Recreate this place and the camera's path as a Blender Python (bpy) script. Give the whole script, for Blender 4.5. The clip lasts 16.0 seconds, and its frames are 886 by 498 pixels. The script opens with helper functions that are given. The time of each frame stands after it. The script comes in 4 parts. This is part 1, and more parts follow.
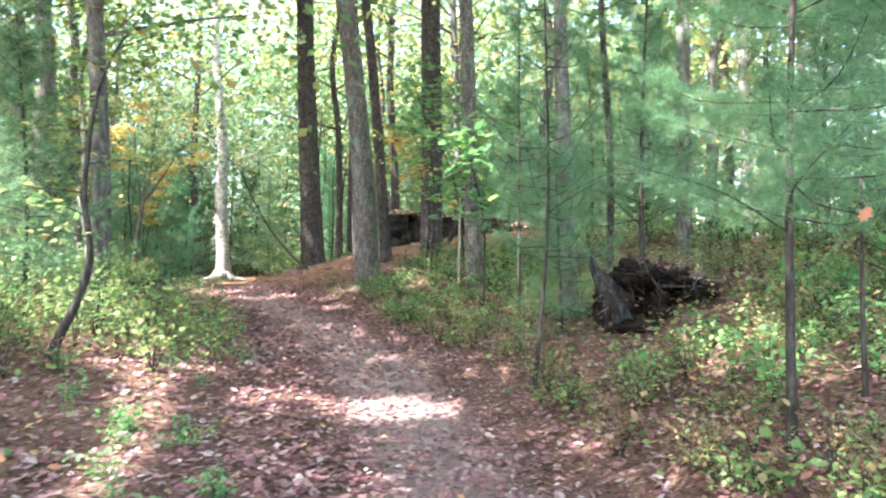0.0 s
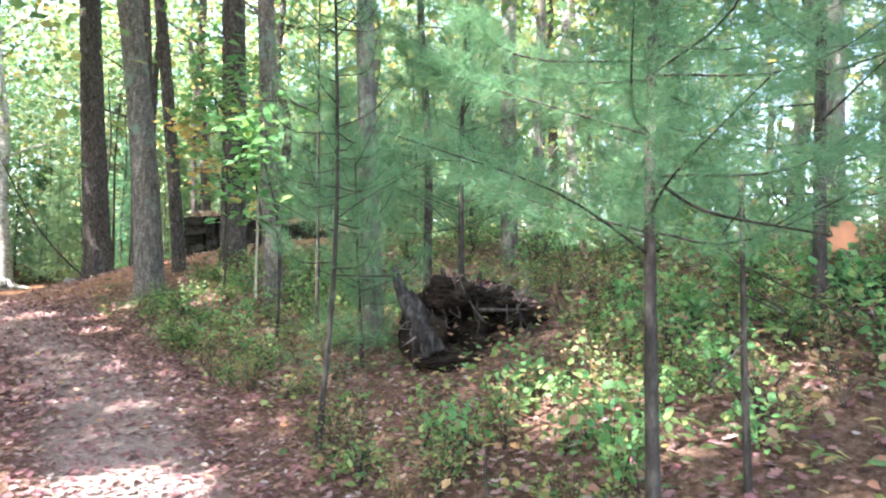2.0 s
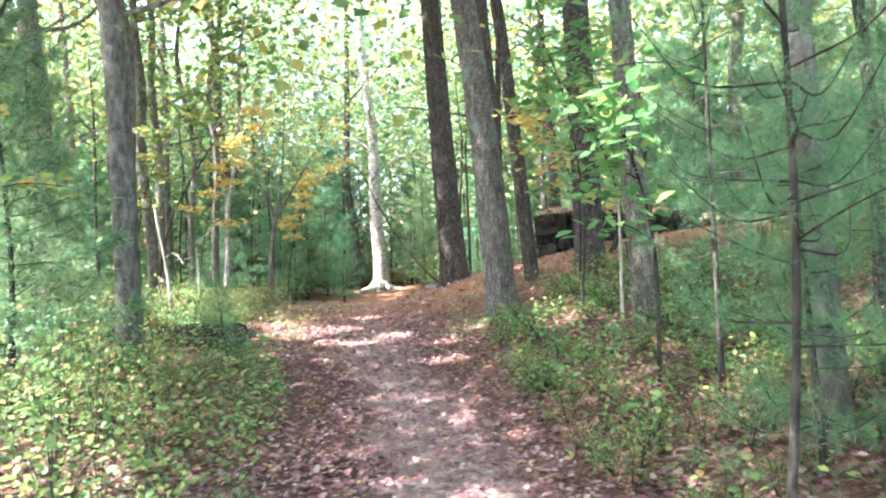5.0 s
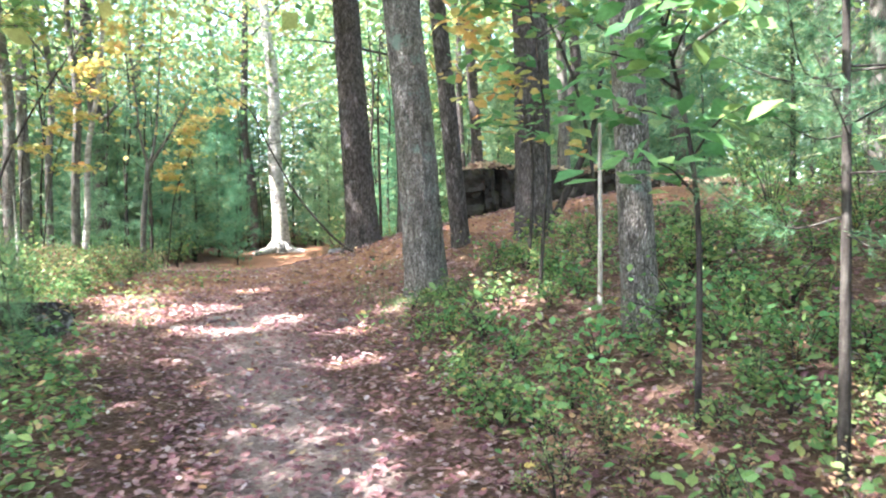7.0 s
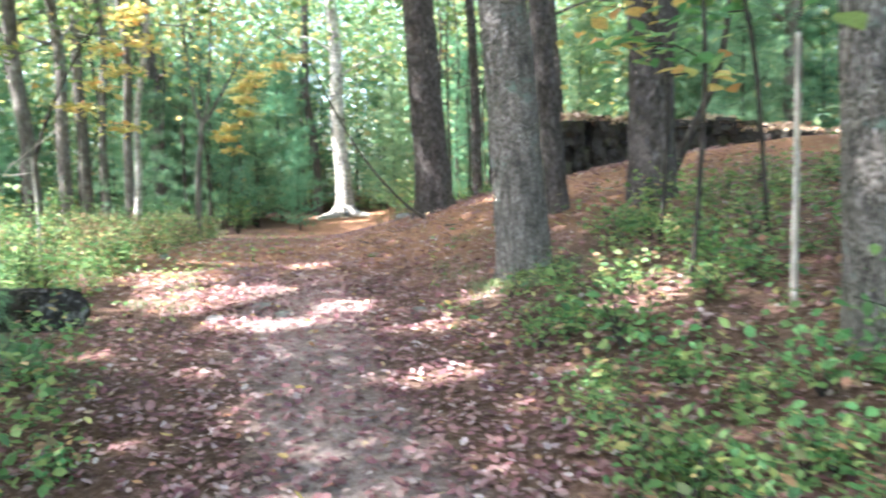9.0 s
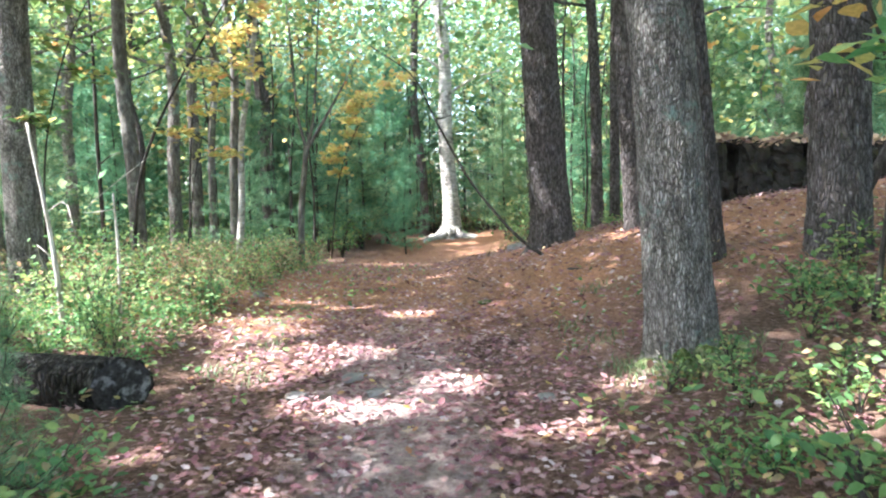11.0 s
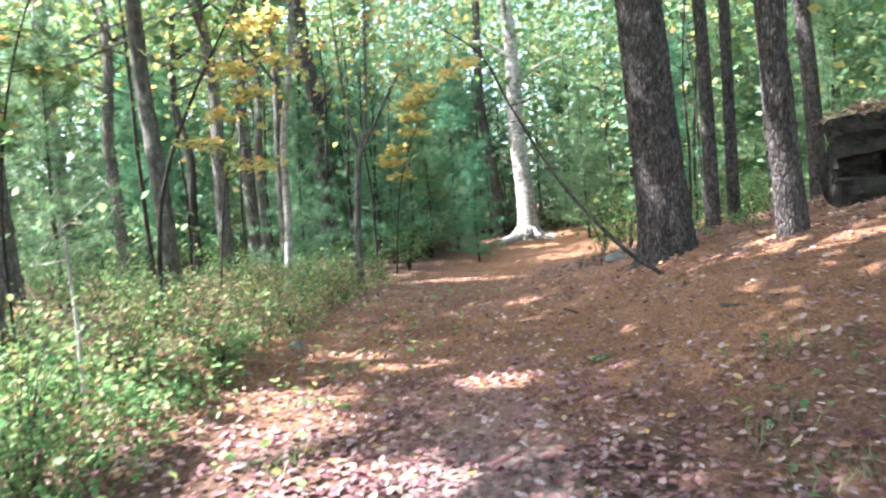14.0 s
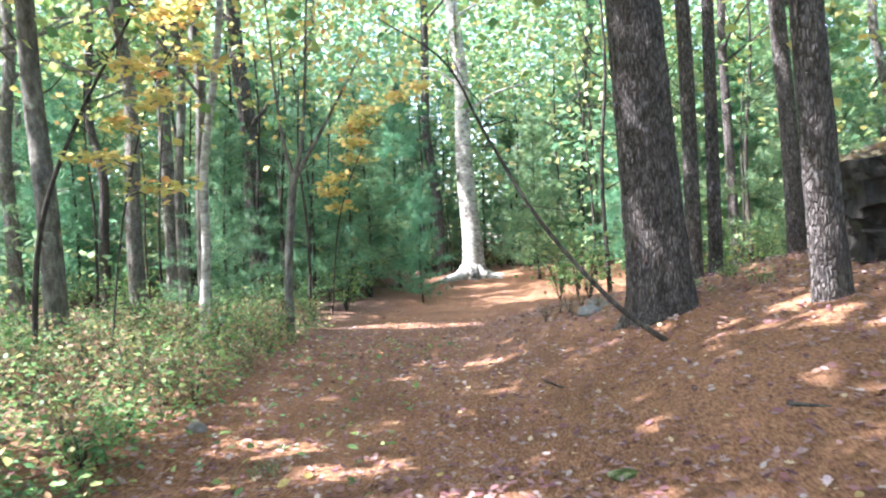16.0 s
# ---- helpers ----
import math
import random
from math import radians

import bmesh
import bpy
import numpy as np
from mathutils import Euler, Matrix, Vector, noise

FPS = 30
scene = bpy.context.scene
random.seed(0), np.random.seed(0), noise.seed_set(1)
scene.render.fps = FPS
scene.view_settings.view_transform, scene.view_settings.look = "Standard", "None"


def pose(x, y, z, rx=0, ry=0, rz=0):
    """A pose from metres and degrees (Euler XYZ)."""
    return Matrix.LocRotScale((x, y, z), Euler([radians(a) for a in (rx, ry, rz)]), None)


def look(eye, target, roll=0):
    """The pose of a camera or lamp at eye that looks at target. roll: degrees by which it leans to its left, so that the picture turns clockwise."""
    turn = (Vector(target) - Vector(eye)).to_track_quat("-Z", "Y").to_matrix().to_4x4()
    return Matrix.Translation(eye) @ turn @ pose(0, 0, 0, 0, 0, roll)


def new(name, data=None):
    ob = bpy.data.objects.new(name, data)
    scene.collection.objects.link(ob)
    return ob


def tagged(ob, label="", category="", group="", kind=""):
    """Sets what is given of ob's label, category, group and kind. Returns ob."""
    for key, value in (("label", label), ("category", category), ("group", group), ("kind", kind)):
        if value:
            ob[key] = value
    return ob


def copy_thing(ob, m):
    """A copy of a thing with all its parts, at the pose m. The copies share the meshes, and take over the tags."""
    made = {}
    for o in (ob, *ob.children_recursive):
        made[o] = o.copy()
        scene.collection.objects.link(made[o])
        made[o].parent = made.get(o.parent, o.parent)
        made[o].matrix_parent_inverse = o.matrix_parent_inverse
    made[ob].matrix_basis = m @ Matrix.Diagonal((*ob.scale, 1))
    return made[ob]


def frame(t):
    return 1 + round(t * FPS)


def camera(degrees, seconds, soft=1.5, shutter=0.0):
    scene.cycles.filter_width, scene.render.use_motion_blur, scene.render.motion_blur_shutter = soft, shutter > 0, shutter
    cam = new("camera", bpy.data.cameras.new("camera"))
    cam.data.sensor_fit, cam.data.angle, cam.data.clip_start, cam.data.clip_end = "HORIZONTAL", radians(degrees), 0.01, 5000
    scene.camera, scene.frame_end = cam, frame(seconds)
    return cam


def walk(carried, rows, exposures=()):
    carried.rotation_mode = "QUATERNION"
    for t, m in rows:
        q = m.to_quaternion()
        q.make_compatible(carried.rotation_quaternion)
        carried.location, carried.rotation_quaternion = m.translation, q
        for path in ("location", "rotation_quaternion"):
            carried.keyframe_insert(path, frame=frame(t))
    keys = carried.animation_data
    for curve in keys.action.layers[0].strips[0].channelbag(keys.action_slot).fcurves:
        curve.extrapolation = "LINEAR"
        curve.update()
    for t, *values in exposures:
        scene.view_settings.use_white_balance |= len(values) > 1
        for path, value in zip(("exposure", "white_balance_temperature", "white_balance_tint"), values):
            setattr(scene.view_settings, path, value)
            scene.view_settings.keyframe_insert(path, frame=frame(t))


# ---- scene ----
cam = camera(62.0, 16.0, soft=2.1, shutter=0.4)
PATH = [
    (0, (-0.732, 1.085, 0.474), (-0.25, 3.025, 0.515), 0.6),
    (0.5, (-0.555, 1.447, 0.484), (-0.012, 3.371, 0.542), -0.3),
    (1, (-0.401, 1.776, 0.498), (0.245, 3.667, 0.589), 1.0),
    (1.5, (-0.091, 2.129, 0.541), (0.814, 3.911, 0.612), 0.6),
    (2, (0.123, 2.381, 0.596), (1.023, 4.166, 0.652), 0.6),
    (2.5, (0.247, 2.731, 0.666), (1.13, 4.522, 0.767), 1.4),
    (3, (0.379, 3.116, 0.686), (1.158, 4.954, 0.811), 0.2),
    (3.5, (0.411, 3.547, 0.72), (0.963, 5.465, 0.836), 0.6),
    (4, (0.41, 3.934, 0.753), (0.866, 5.881, 0.806), 0.9),
    (4.5, (0.465, 4.22, 0.855), (0.553, 6.218, 0.874), -0.6),
    (4.7, (0.441, 4.281, 0.914), (0.434, 6.281, 0.944), -2.1),
    (6.8, (0.45, 6.861, 0.891), (0.681, 8.846, 0.819), -3.9),
    (7, (0.447, 7.037, 0.903), (0.696, 9.02, 0.818), -1.1),
    (7.5, (0.42, 7.473, 0.905), (0.708, 9.449, 0.781), -1.2),
    (8, (0.511, 7.931, 0.892), (0.836, 9.895, 0.706), -2.7),
    (8.5, (0.415, 8.392, 0.909), (0.721, 10.358, 0.708), -1.2),
    (9, (0.336, 8.758, 0.894), (0.41, 10.748, 0.71), -1.8),
    (9.5, (0.314, 9.186, 0.948), (0.123, 11.171, 0.785), -1.5),
    (9.7, (0.265, 9.35, 0.955), (0.064, 11.335, 0.807), -1.6),
    (11.8, (0.153, 10.541, 1.214), (-0.079, 12.523, 1.087), -1.2),
    (12, (0.103, 10.746, 1.193), (-0.172, 12.724, 1.076), -0.9),
    (12.5, (0.062, 11.153, 1.243), (-0.294, 13.113, 1.061), -4.1),
    (13, (0.041, 11.562, 1.26), (-0.348, 13.513, 1.063), -2.0),
    (13.5, (-0.065, 11.882, 1.296), (-0.54, 13.815, 1.11), -1.0),
    (14, (-0.17, 12.315, 1.313), (-0.573, 14.269, 1.174), -4.9),
    (14.5, (-0.327, 12.779, 1.354), (-0.617, 14.755, 1.251), -3.5),
    (15, (-0.492, 13.136, 1.397), (-0.779, 15.113, 1.304), -4.1),
    (15.5, (-0.551, 13.554, 1.401), (-0.804, 15.536, 1.331), -4.6),
    (16, (-0.644, 13.944, 1.389), (-0.87, 15.93, 1.326), -2.9),
]
walk(cam, [(t, look(eye, target, roll)) for t, eye, target, roll in PATH],
     exposures=[(0, 3.6, 6150, 16), (4, 3.76, 6150, 17), (8, 3.88, 5900, 16), (9.5, 3.8, 5850, 15), (12, 3.48, 5700, 15), (15, 3.52, 5750, 16), (16, 3.64, 5700, 17)])

# ---- world and sun ----
SUN_DIR = Vector((-0.56, -0.16, 0.81)).normalized()
world = bpy.data.worlds.new("sky")
scene.world = world
world.use_nodes = True
wn = world.node_tree.nodes
sky = wn.new("ShaderNodeTexSky")
sky.sky_type = 'NISHITA'
sky.sun_disc = False
sky.sun_elevation = math.asin(SUN_DIR.z)
sky.sun_rotation = math.atan2(SUN_DIR.x, SUN_DIR.y)
sky.air_density, sky.dust_density = 1.0, 3.0
wn["Background"].inputs["Strength"].default_value = 0.15
world.node_tree.links.new(sky.outputs[0], wn["Background"].inputs["Color"])
sun_data = bpy.data.lights.new("sun", 'SUN')
sun_data.energy, sun_data.angle, sun_data.color = 2.7, radians(0.6), (1.0, 0.95, 0.86)
sun = new("sun", sun_data)
sun.matrix_world = look(SUN_DIR * 60, (0, 0, 0))

# ---- materials ----
def shader(name):
    m = bpy.data.materials.new(name)
    m.use_nodes = True
    n = m.node_tree.nodes
    return m, n, m.node_tree.links, n["Principled BSDF"]


def noise_node(n, l, scale, detail=4.0, rough=0.6, vec=None, stretch=None):
    t = n.new("ShaderNodeTexNoise")
    t.inputs["Scale"].default_value = scale
    t.inputs["Detail"].default_value = detail
    t.inputs["Roughness"].default_value = rough
    if vec is None:
        vec = n.new("ShaderNodeTexCoord").outputs["Object"]
    if stretch:
        mp = n.new("ShaderNodeMapping")
        mp.inputs["Scale"].default_value = stretch
        l.new(vec, mp.inputs["Vector"])
        vec = mp.outputs["Vector"]
    l.new(vec, t.inputs["Vector"])
    return t


def ramp(n, l, fac, stops, interp='LINEAR'):
    r = n.new("ShaderNodeValToRGB")
    r.color_ramp.interpolation = interp
    e = r.color_ramp.elements
    while len(e) < len(stops):
        e.new(0.5)
    for el, (p, c) in zip(e, stops):
        el.position = p
        el.color = (*c, 1)
    l.new(fac, r.inputs["Fac"])
    return r


def mix_rgb(n, l, fac, a, b, blend='MIX'):
    m = n.new("ShaderNodeMix")
    m.data_type, m.blend_type = 'RGBA', blend
    if isinstance(fac, float):
        m.inputs["Factor"].default_value = fac
    else:
        l.new(fac, m.inputs["Factor"])
    l.new(a, m.inputs["A"])
    l.new(b, m.inputs["B"])
    return m.outputs["Result"]


def bump(n, l, b, height, strength, distance):
    bn = n.new("ShaderNodeBump")
    bn.inputs["Strength"].default_value = strength
    bn.inputs["Distance"].default_value = distance
    l.new(height, bn.inputs["Height"])
    l.new(bn.outputs["Normal"], b.inputs["Normal"])


def bark(name, dark, mid, light, stretch=(9, 9, 1.6), patches=None, patch_at=0.62, strength=0.8, fine=14.0, plates=0.0, crack_dark=0.35):
    m, n, l, b = shader(name)
    ridge = noise_node(n, l, 3.0, 6, 0.65, stretch=stretch)
    c = ramp(n, l, ridge.outputs["Fac"], [(0.34, dark), (0.5, mid), (0.68, light)])
    col = c.outputs["Color"]
    height = ridge.outputs["Fac"]
    if plates:
        co = n.new("ShaderNodeTexCoord").outputs["Object"]
        warp = noise_node(n, l, 7.0, 3, 0.6, co)
        off = n.new("ShaderNodeVectorMath")
        off.operation = 'MULTIPLY_ADD'
        l.new(warp.outputs["Color"], off.inputs[0])
        off.inputs[1].default_value = (0.05, 0.05, 0.1)
        l.new(co, off.inputs[2])
        mp = n.new("ShaderNodeMapping")
        mp.inputs["Scale"].default_value = (plates, plates, plates * 0.24)
        l.new(off.outputs[0], mp.inputs["Vector"])
        vo = n.new("ShaderNodeTexVoronoi")
        vo.feature = 'DISTANCE_TO_EDGE'
        vo.inputs["Scale"].default_value = 1.0
        l.new(mp.outputs["Vector"], vo.inputs["Vector"])
        crack = ramp(n, l, vo.outputs["Distance"], [(0.0, (crack_dark, crack_dark * 0.96, crack_dark * 0.93)), (0.1, (0.87, 0.86, 0.85)), (0.3, (1.4, 1.4, 1.4))])
        col = mix_rgb(n, l, 1.0, col, crack.outputs["Color"], 'MULTIPLY')
        height = crack.outputs["Color"]
    grain = noise_node(n, l, fine * 4, 3, 0.6)
    g = ramp(n, l, grain.outputs["Fac"], [(0.3, (0.75, 0.75, 0.75)), (0.7, (1.15, 1.15, 1.15))])
    col = mix_rgb(n, l, 1.0, col, g.outputs["Color"], 'MULTIPLY')
    if patches:
        p = noise_node(n, l, 2.2, 5, 0.7)
        pr = ramp(n, l, p.outputs["Fac"], [(patch_at - 0.03, (0, 0, 0)), (patch_at + 0.05, (1, 1, 1))])
        pc = n.new("ShaderNodeRGB")
        pc.outputs[0].default_value = (*patches, 1)
        col = mix_rgb(n, l, pr.outputs["Color"], col, pc.outputs[0])
    l.new(col, b.inputs["Base Color"])
    b.inputs["Roughness"].default_value = 0.9
    b.inputs["Specular IOR Level"].default_value = 0.15
    bump(n, l, b, height, strength, 0.025)
    return m


def foliage(name, stops, see_through=0.45, rough=0.5, per_object=0.0):
    """Leaves: each its own tint, lit through from behind."""
    m, n, l, b = shader(name)
    stops = [(p, (r, g, bl + 0.012 + 0.07 * g)) for p, (r, g, bl) in stops]
    geo = n.new("ShaderNodeNewGeometry")
    fac = geo.outputs["Random Per Island"]
    c = ramp(n, l, fac, stops)
    col = c.outputs["Color"]
    if per_object:
        oi = n.new("ShaderNodeObjectInfo")
        o = ramp(n, l, oi.outputs["Random"], [(0, (1 - per_object, 1, 1)), (0.5, (1, 1, 1)), (1, (1 + per_object, 1, 0.9))])
        col = mix_rgb(n, l, 1.0, col, o.outputs["Color"], 'MULTIPLY')
    v = noise_node(n, l, 40.0, 2, 0.5)
    vr = ramp(n, l, v.outputs["Fac"], [(0.3, (0.8, 0.8, 0.8)), (0.7, (1.12, 1.12, 1.12))])
    col = mix_rgb(n, l, 1.0, col, vr.outputs["Color"], 'MULTIPLY')
    l.new(col, b.inputs["Base Color"])
    b.inputs["Roughness"].default_value = rough
    b.inputs["Specular IOR Level"].default_value = 0.35
    tr = n.new("ShaderNodeBsdfTranslucent")
    l.new(col, tr.inputs["Color"])
    mx = n.new("ShaderNodeMixShader")
    mx.inputs[0].default_value = see_through
    l.new(b.outputs[0], mx.inputs[1])
    l.new(tr.outputs[0], mx.inputs[2])
    l.new(mx.outputs[0], n["Material Output"].inputs["Surface"])
    return m


BARK_OAK = bark("oak_bark", (0.14, 0.127, 0.115), (0.25, 0.23, 0.205), (0.44, 0.41, 0.37), (7, 7, 2.0), (0.27, 0.36, 0.3), 0.6, 1.0, plates=66.0, crack_dark=0.45)
BARK_PINE = bark("pine_bark", (0.06, 0.052, 0.049), (0.11, 0.097, 0.091), (0.18, 0.163, 0.154), (6, 6, 2.4), (0.21, 0.2, 0.19), 0.66, 1.0, plates=38.0, crack_dark=0.5)
BARK_GREY = bark("grey_bark", (0.06, 0.055, 0.05), (0.125, 0.115, 0.1), (0.22, 0.21, 0.185), (5, 5, 1.8), (0.27, 0.29, 0.24), 0.6, 0.5)
BARK_WHITE = bark("pale_bark", (0.16, 0.15, 0.13), (0.36, 0.34, 0.3), (0.56, 0.53, 0.47), (2.2, 2.2, 4.5), (0.12, 0.11, 0.1), 0.57, 0.35)
BARK_LOG = bark("rotting_bark", (0.012, 0.01, 0.009), (0.035, 0.03, 0.026), (0.1, 0.095, 0.085), (5, 5, 2.0), (0.13, 0.14, 0.11), 0.62, 1.0, plates=30.0, crack_dark=0.4)
BARK_SNAG = bark("snag_bark", (0.014, 0.012, 0.011), (0.035, 0.031, 0.028), (0.12, 0.112, 0.105), (5, 5, 1.8), (0.15, 0.14, 0.13), 0.68, 0.9)
BARK_THIN = bark("twig_bark", (0.022, 0.019, 0.017), (0.05, 0.043, 0.037), (0.11, 0.1, 0.085), (6, 6, 2.0), None, 0.6, 0.4)
DEAD_WOOD = bark("dead_wood", (0.2, 0.18, 0.15), (0.42, 0.39, 0.34), (0.62, 0.59, 0.54), (12, 12, 1.2), None, 0.6, 0.5)
GREENS = [(0.0, (0.07, 0.15, 0.035)), (0.3, (0.13, 0.25, 0.055)), (0.62, (0.22, 0.34, 0.08)), (0.88, (0.33, 0.4, 0.1)), (0.96, (0.48, 0.4, 0.11)), (1.0, (0.32, 0.15, 0.08))]
LEAF_SHRUB = foliage("shrub_leaf", GREENS, 0.45, 0.5, 0.15)
LEAF_RUST = foliage("rusty_leaf", [(0.0, (0.12, 0.17, 0.05)), (0.4, (0.22, 0.22, 0.07)), (0.7, (0.29, 0.15, 0.08)), (0.92, (0.36, 0.22, 0.1)), (1.0, (0.44, 0.34, 0.12))], 0.4, 0.55)
LEAF_CANOPY = foliage("canopy_leaf", [(0.0, (0.1, 0.2, 0.05)), (0.45, (0.2, 0.32, 0.075)), (0.8, (0.35, 0.39, 0.1)), (0.95, (0.52, 0.42, 0.1)), (1.0, (0.52, 0.28, 0.08))], 0.55, 0.5, 0.15)
LEAF_FRESH = foliage("fresh_leaf", [(0.0, (0.1, 0.28, 0.07)), (0.6, (0.19, 0.38, 0.1)), (1.0, (0.32, 0.42, 0.1))], 0.5, 0.45)
LEAF_GOLD = foliage("golden_leaf", [(0.0, (0.42, 0.45, 0.1)), (0.55, (0.66, 0.54, 0.13)), (0.85, (0.68, 0.45, 0.12)), (1.0, (0.6, 0.28, 0.08))], 0.6, 0.5)
NEEDLES = foliage("pine_needles", [(0.0, (0.085, 0.2, 0.075)), (0.5, (0.135, 0.285, 0.11)), (0.9, (0.21, 0.38, 0.145)), (1.0, (0.36, 0.32, 0.13))], 0.45, 0.55)
NEEDLES_FAR = foliage("shaded_pine_needles", [(0.0, (0.08, 0.17, 0.08)), (0.4, (0.13, 0.27, 0.12)), (0.8, (0.22, 0.38, 0.17)), (1.0, (0.34, 0.44, 0.17))], 0.45, 0.5, 0.2)
LEAF_FAR = foliage("far_leaf", [(0.0, (0.1, 0.23, 0.1)), (0.5, (0.22, 0.36, 0.14)), (0.85, (0.36, 0.43, 0.16)), (0.97, (0.5, 0.46, 0.15)), (1.0, (0.5, 0.3, 0.12))], 0.55, 0.5)
LITTER = foliage("fallen_leaf", [(0.0, (0.1, 0.045, 0.04)), (0.3, (0.22, 0.095, 0.085)), (0.6, (0.28, 0.155, 0.125)), (0.88, (0.34, 0.24, 0.2)), (0.965, (0.46, 0.39, 0.34)), (0.98, (0.48, 0.33, 0.1)), (1.0, (0.42, 0.18, 0.08))], 0.15, 0.7)
LITTER_PALE = foliage("dry_leaf", [(0.0, (0.26, 0.15, 0.09)), (0.5, (0.42, 0.3, 0.2)), (1.0, (0.6, 0.45, 0.2))], 0.15, 0.6)
LEAF_ORANGE = foliage("orange_leaf", [(0.0, (0.42, 0.17, 0.06)), (1.0, (0.5, 0.24, 0.09))], 0.4, 0.6)
GRASS = foliage("grass_blade", [(0.0, (0.08, 0.14, 0.04)), (1.0, (0.2, 0.22, 0.08))], 0.3, 0.5)


def ground_material():
    m, n, l, b = shader("forest_floor")
    co = n.new("ShaderNodeTexCoord").outputs["Object"]
    sep = n.new("ShaderNodeSeparateXYZ")
    l.new(co, sep.inputs[0])
    fine = noise_node(n, l, 28.0, 8, 0.75, co)
    litter = ramp(n, l, fine.outputs["Fac"], [(0.3, (0.03, 0.02, 0.015)), (0.45, (0.11, 0.065, 0.045)), (0.58, (0.2, 0.13, 0.1)), (0.72, (0.33, 0.25, 0.2))])
    dirt = ramp(n, l, fine.outputs["Fac"], [(0.3, (0.12, 0.085, 0.075)), (0.5, (0.29, 0.225, 0.2)), (0.7, (0.42, 0.35, 0.31))])
    straw_n = noise_node(n, l, 60.0, 5, 0.7, co, stretch=(1, 0.35, 1))
    straw = ramp(n, l, straw_n.outputs["Fac"], [(0.3, (0.06, 0.034, 0.025)), (0.46, (0.22, 0.11, 0.062)), (0.6, (0.34, 0.185, 0.105)), (0.75, (0.48, 0.31, 0.2))])
    big = noise_node(n, l, 0.9, 5, 0.65, co)

    def band(value_socket, a, c):
        r = n.new("ShaderNodeMapRange")
        r.interpolation_type = 'SMOOTHSTEP'
        r.inputs["From Min"].default_value, r.inputs["From Max"].default_value = a, c
        l.new(value_socket, r.inputs["Value"])
        return r.outputs["Result"]

    def math_node(op, p, q):
        k = n.new("ShaderNodeMath")
        k.operation = op
        for i, s in enumerate((p, q)):
            if isinstance(s, (int, float)):
                k.inputs[i].default_value = s
            else:
                l.new(s, k.inputs[i])
        return k.outputs[0]

    trail = n.new("ShaderNodeAttribute")
    trail.attribute_name = "trail"
    wob = math_node('MULTIPLY', math_node('SUBTRACT', big.outputs["Fac"], 0.5), 1.6)
    bare = band(math_node('ADD', trail.outputs["Fac"], math_node('MULTIPLY', wob, 0.5)), 0.35, 0.8)
    col = mix_rgb(n, l, bare, litter.outputs["Color"], dirt.outputs["Color"])
    # a carpet of rusty pine needles under the old pines
    ys = math_node('ADD', sep.outputs["Y"], math_node('MULTIPLY', wob, 3.0))
    carpet = math_node('MULTIPLY', band(ys, 15.2, 18.2), band(ys, 46.0, 38.0))
    xs = math_node('ADD', math_node('ABSOLUTE', math_node('SUBTRACT', sep.outputs["X"], 1.2), 0), wob)
    carpet = math_node('MULTIPLY', carpet, band(xs, 6.5, 4.3))
    col = mix_rgb(n, l, carpet, col, straw.outputs["Color"])
    tone = ramp(n, l, big.outputs["Fac"], [(0.3, (0.75, 0.75, 0.75)), (0.7, (1.15, 1.15, 1.15))])
    col = mix_rgb(n, l, 1.0, col, tone.outputs["Color"], 'MULTIPLY')
    l.new(col, b.inputs["Base Color"])
    b.inputs["Roughness"].default_value = 0.95
    b.inputs["Specular IOR Level"].default_value = 0.12
    bump(n, l, b, fine.outputs["Fac"], 0.9, 0.03)
    return m


def stone_material(name, dark, light, moss, grain=6.0, blotch=2.5):
    m, n, l, b = shader(name)
    a = noise_node(n, l, grain, 8, 0.7)
    c = ramp(n, l, a.outputs["Fac"], [(0.3, dark), (0.7, light)])
    g = noise_node(n, l, blotch, 4, 0.6)
    gr = ramp(n, l, g.outputs["Fac"], [(0.52, (0, 0, 0)), (0.66, (1, 1, 1))])
    mc = n.new("ShaderNodeRGB")
    mc.outputs[0].default_value = (*moss, 1)
    l.new(mix_rgb(n, l, gr.outputs["Color"], c.outputs["Color"], mc.outputs[0]), b.inputs["Base Color"])
    b.inputs["Roughness"].default_value = 0.95
    b.inputs["Specular IOR Level"].default_value = 0.1
    bump(n, l, b, a.outputs["Fac"], 0.8, 0.03)
    return m


FLOOR = ground_material()
STONE = stone_material("grey_stone", (0.12, 0.11, 0.1), (0.3, 0.285, 0.265), (0.2, 0.19, 0.17))
# dark rock, taken darker still so its colour carries the face's shade
LEDGE = stone_material("shade_darkened_ledge", (0.014, 0.013, 0.011), (0.055, 0.05, 0.045), (0.05, 0.053, 0.032))
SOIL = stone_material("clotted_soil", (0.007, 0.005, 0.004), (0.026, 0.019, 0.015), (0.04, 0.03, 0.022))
WEATHERED = stone_material("weathered_wood", (0.012, 0.01, 0.009), (0.1, 0.092, 0.086), (0.34, 0.33, 0.32), 26.0, 11.0)
MOSS = stone_material("moss", (0.03, 0.05, 0.012), (0.12, 0.15, 0.05), (0.27, 0.28, 0.16), 40.0, 16.0)

# ---- mesh tools ----
rng = np.random.default_rng(7)


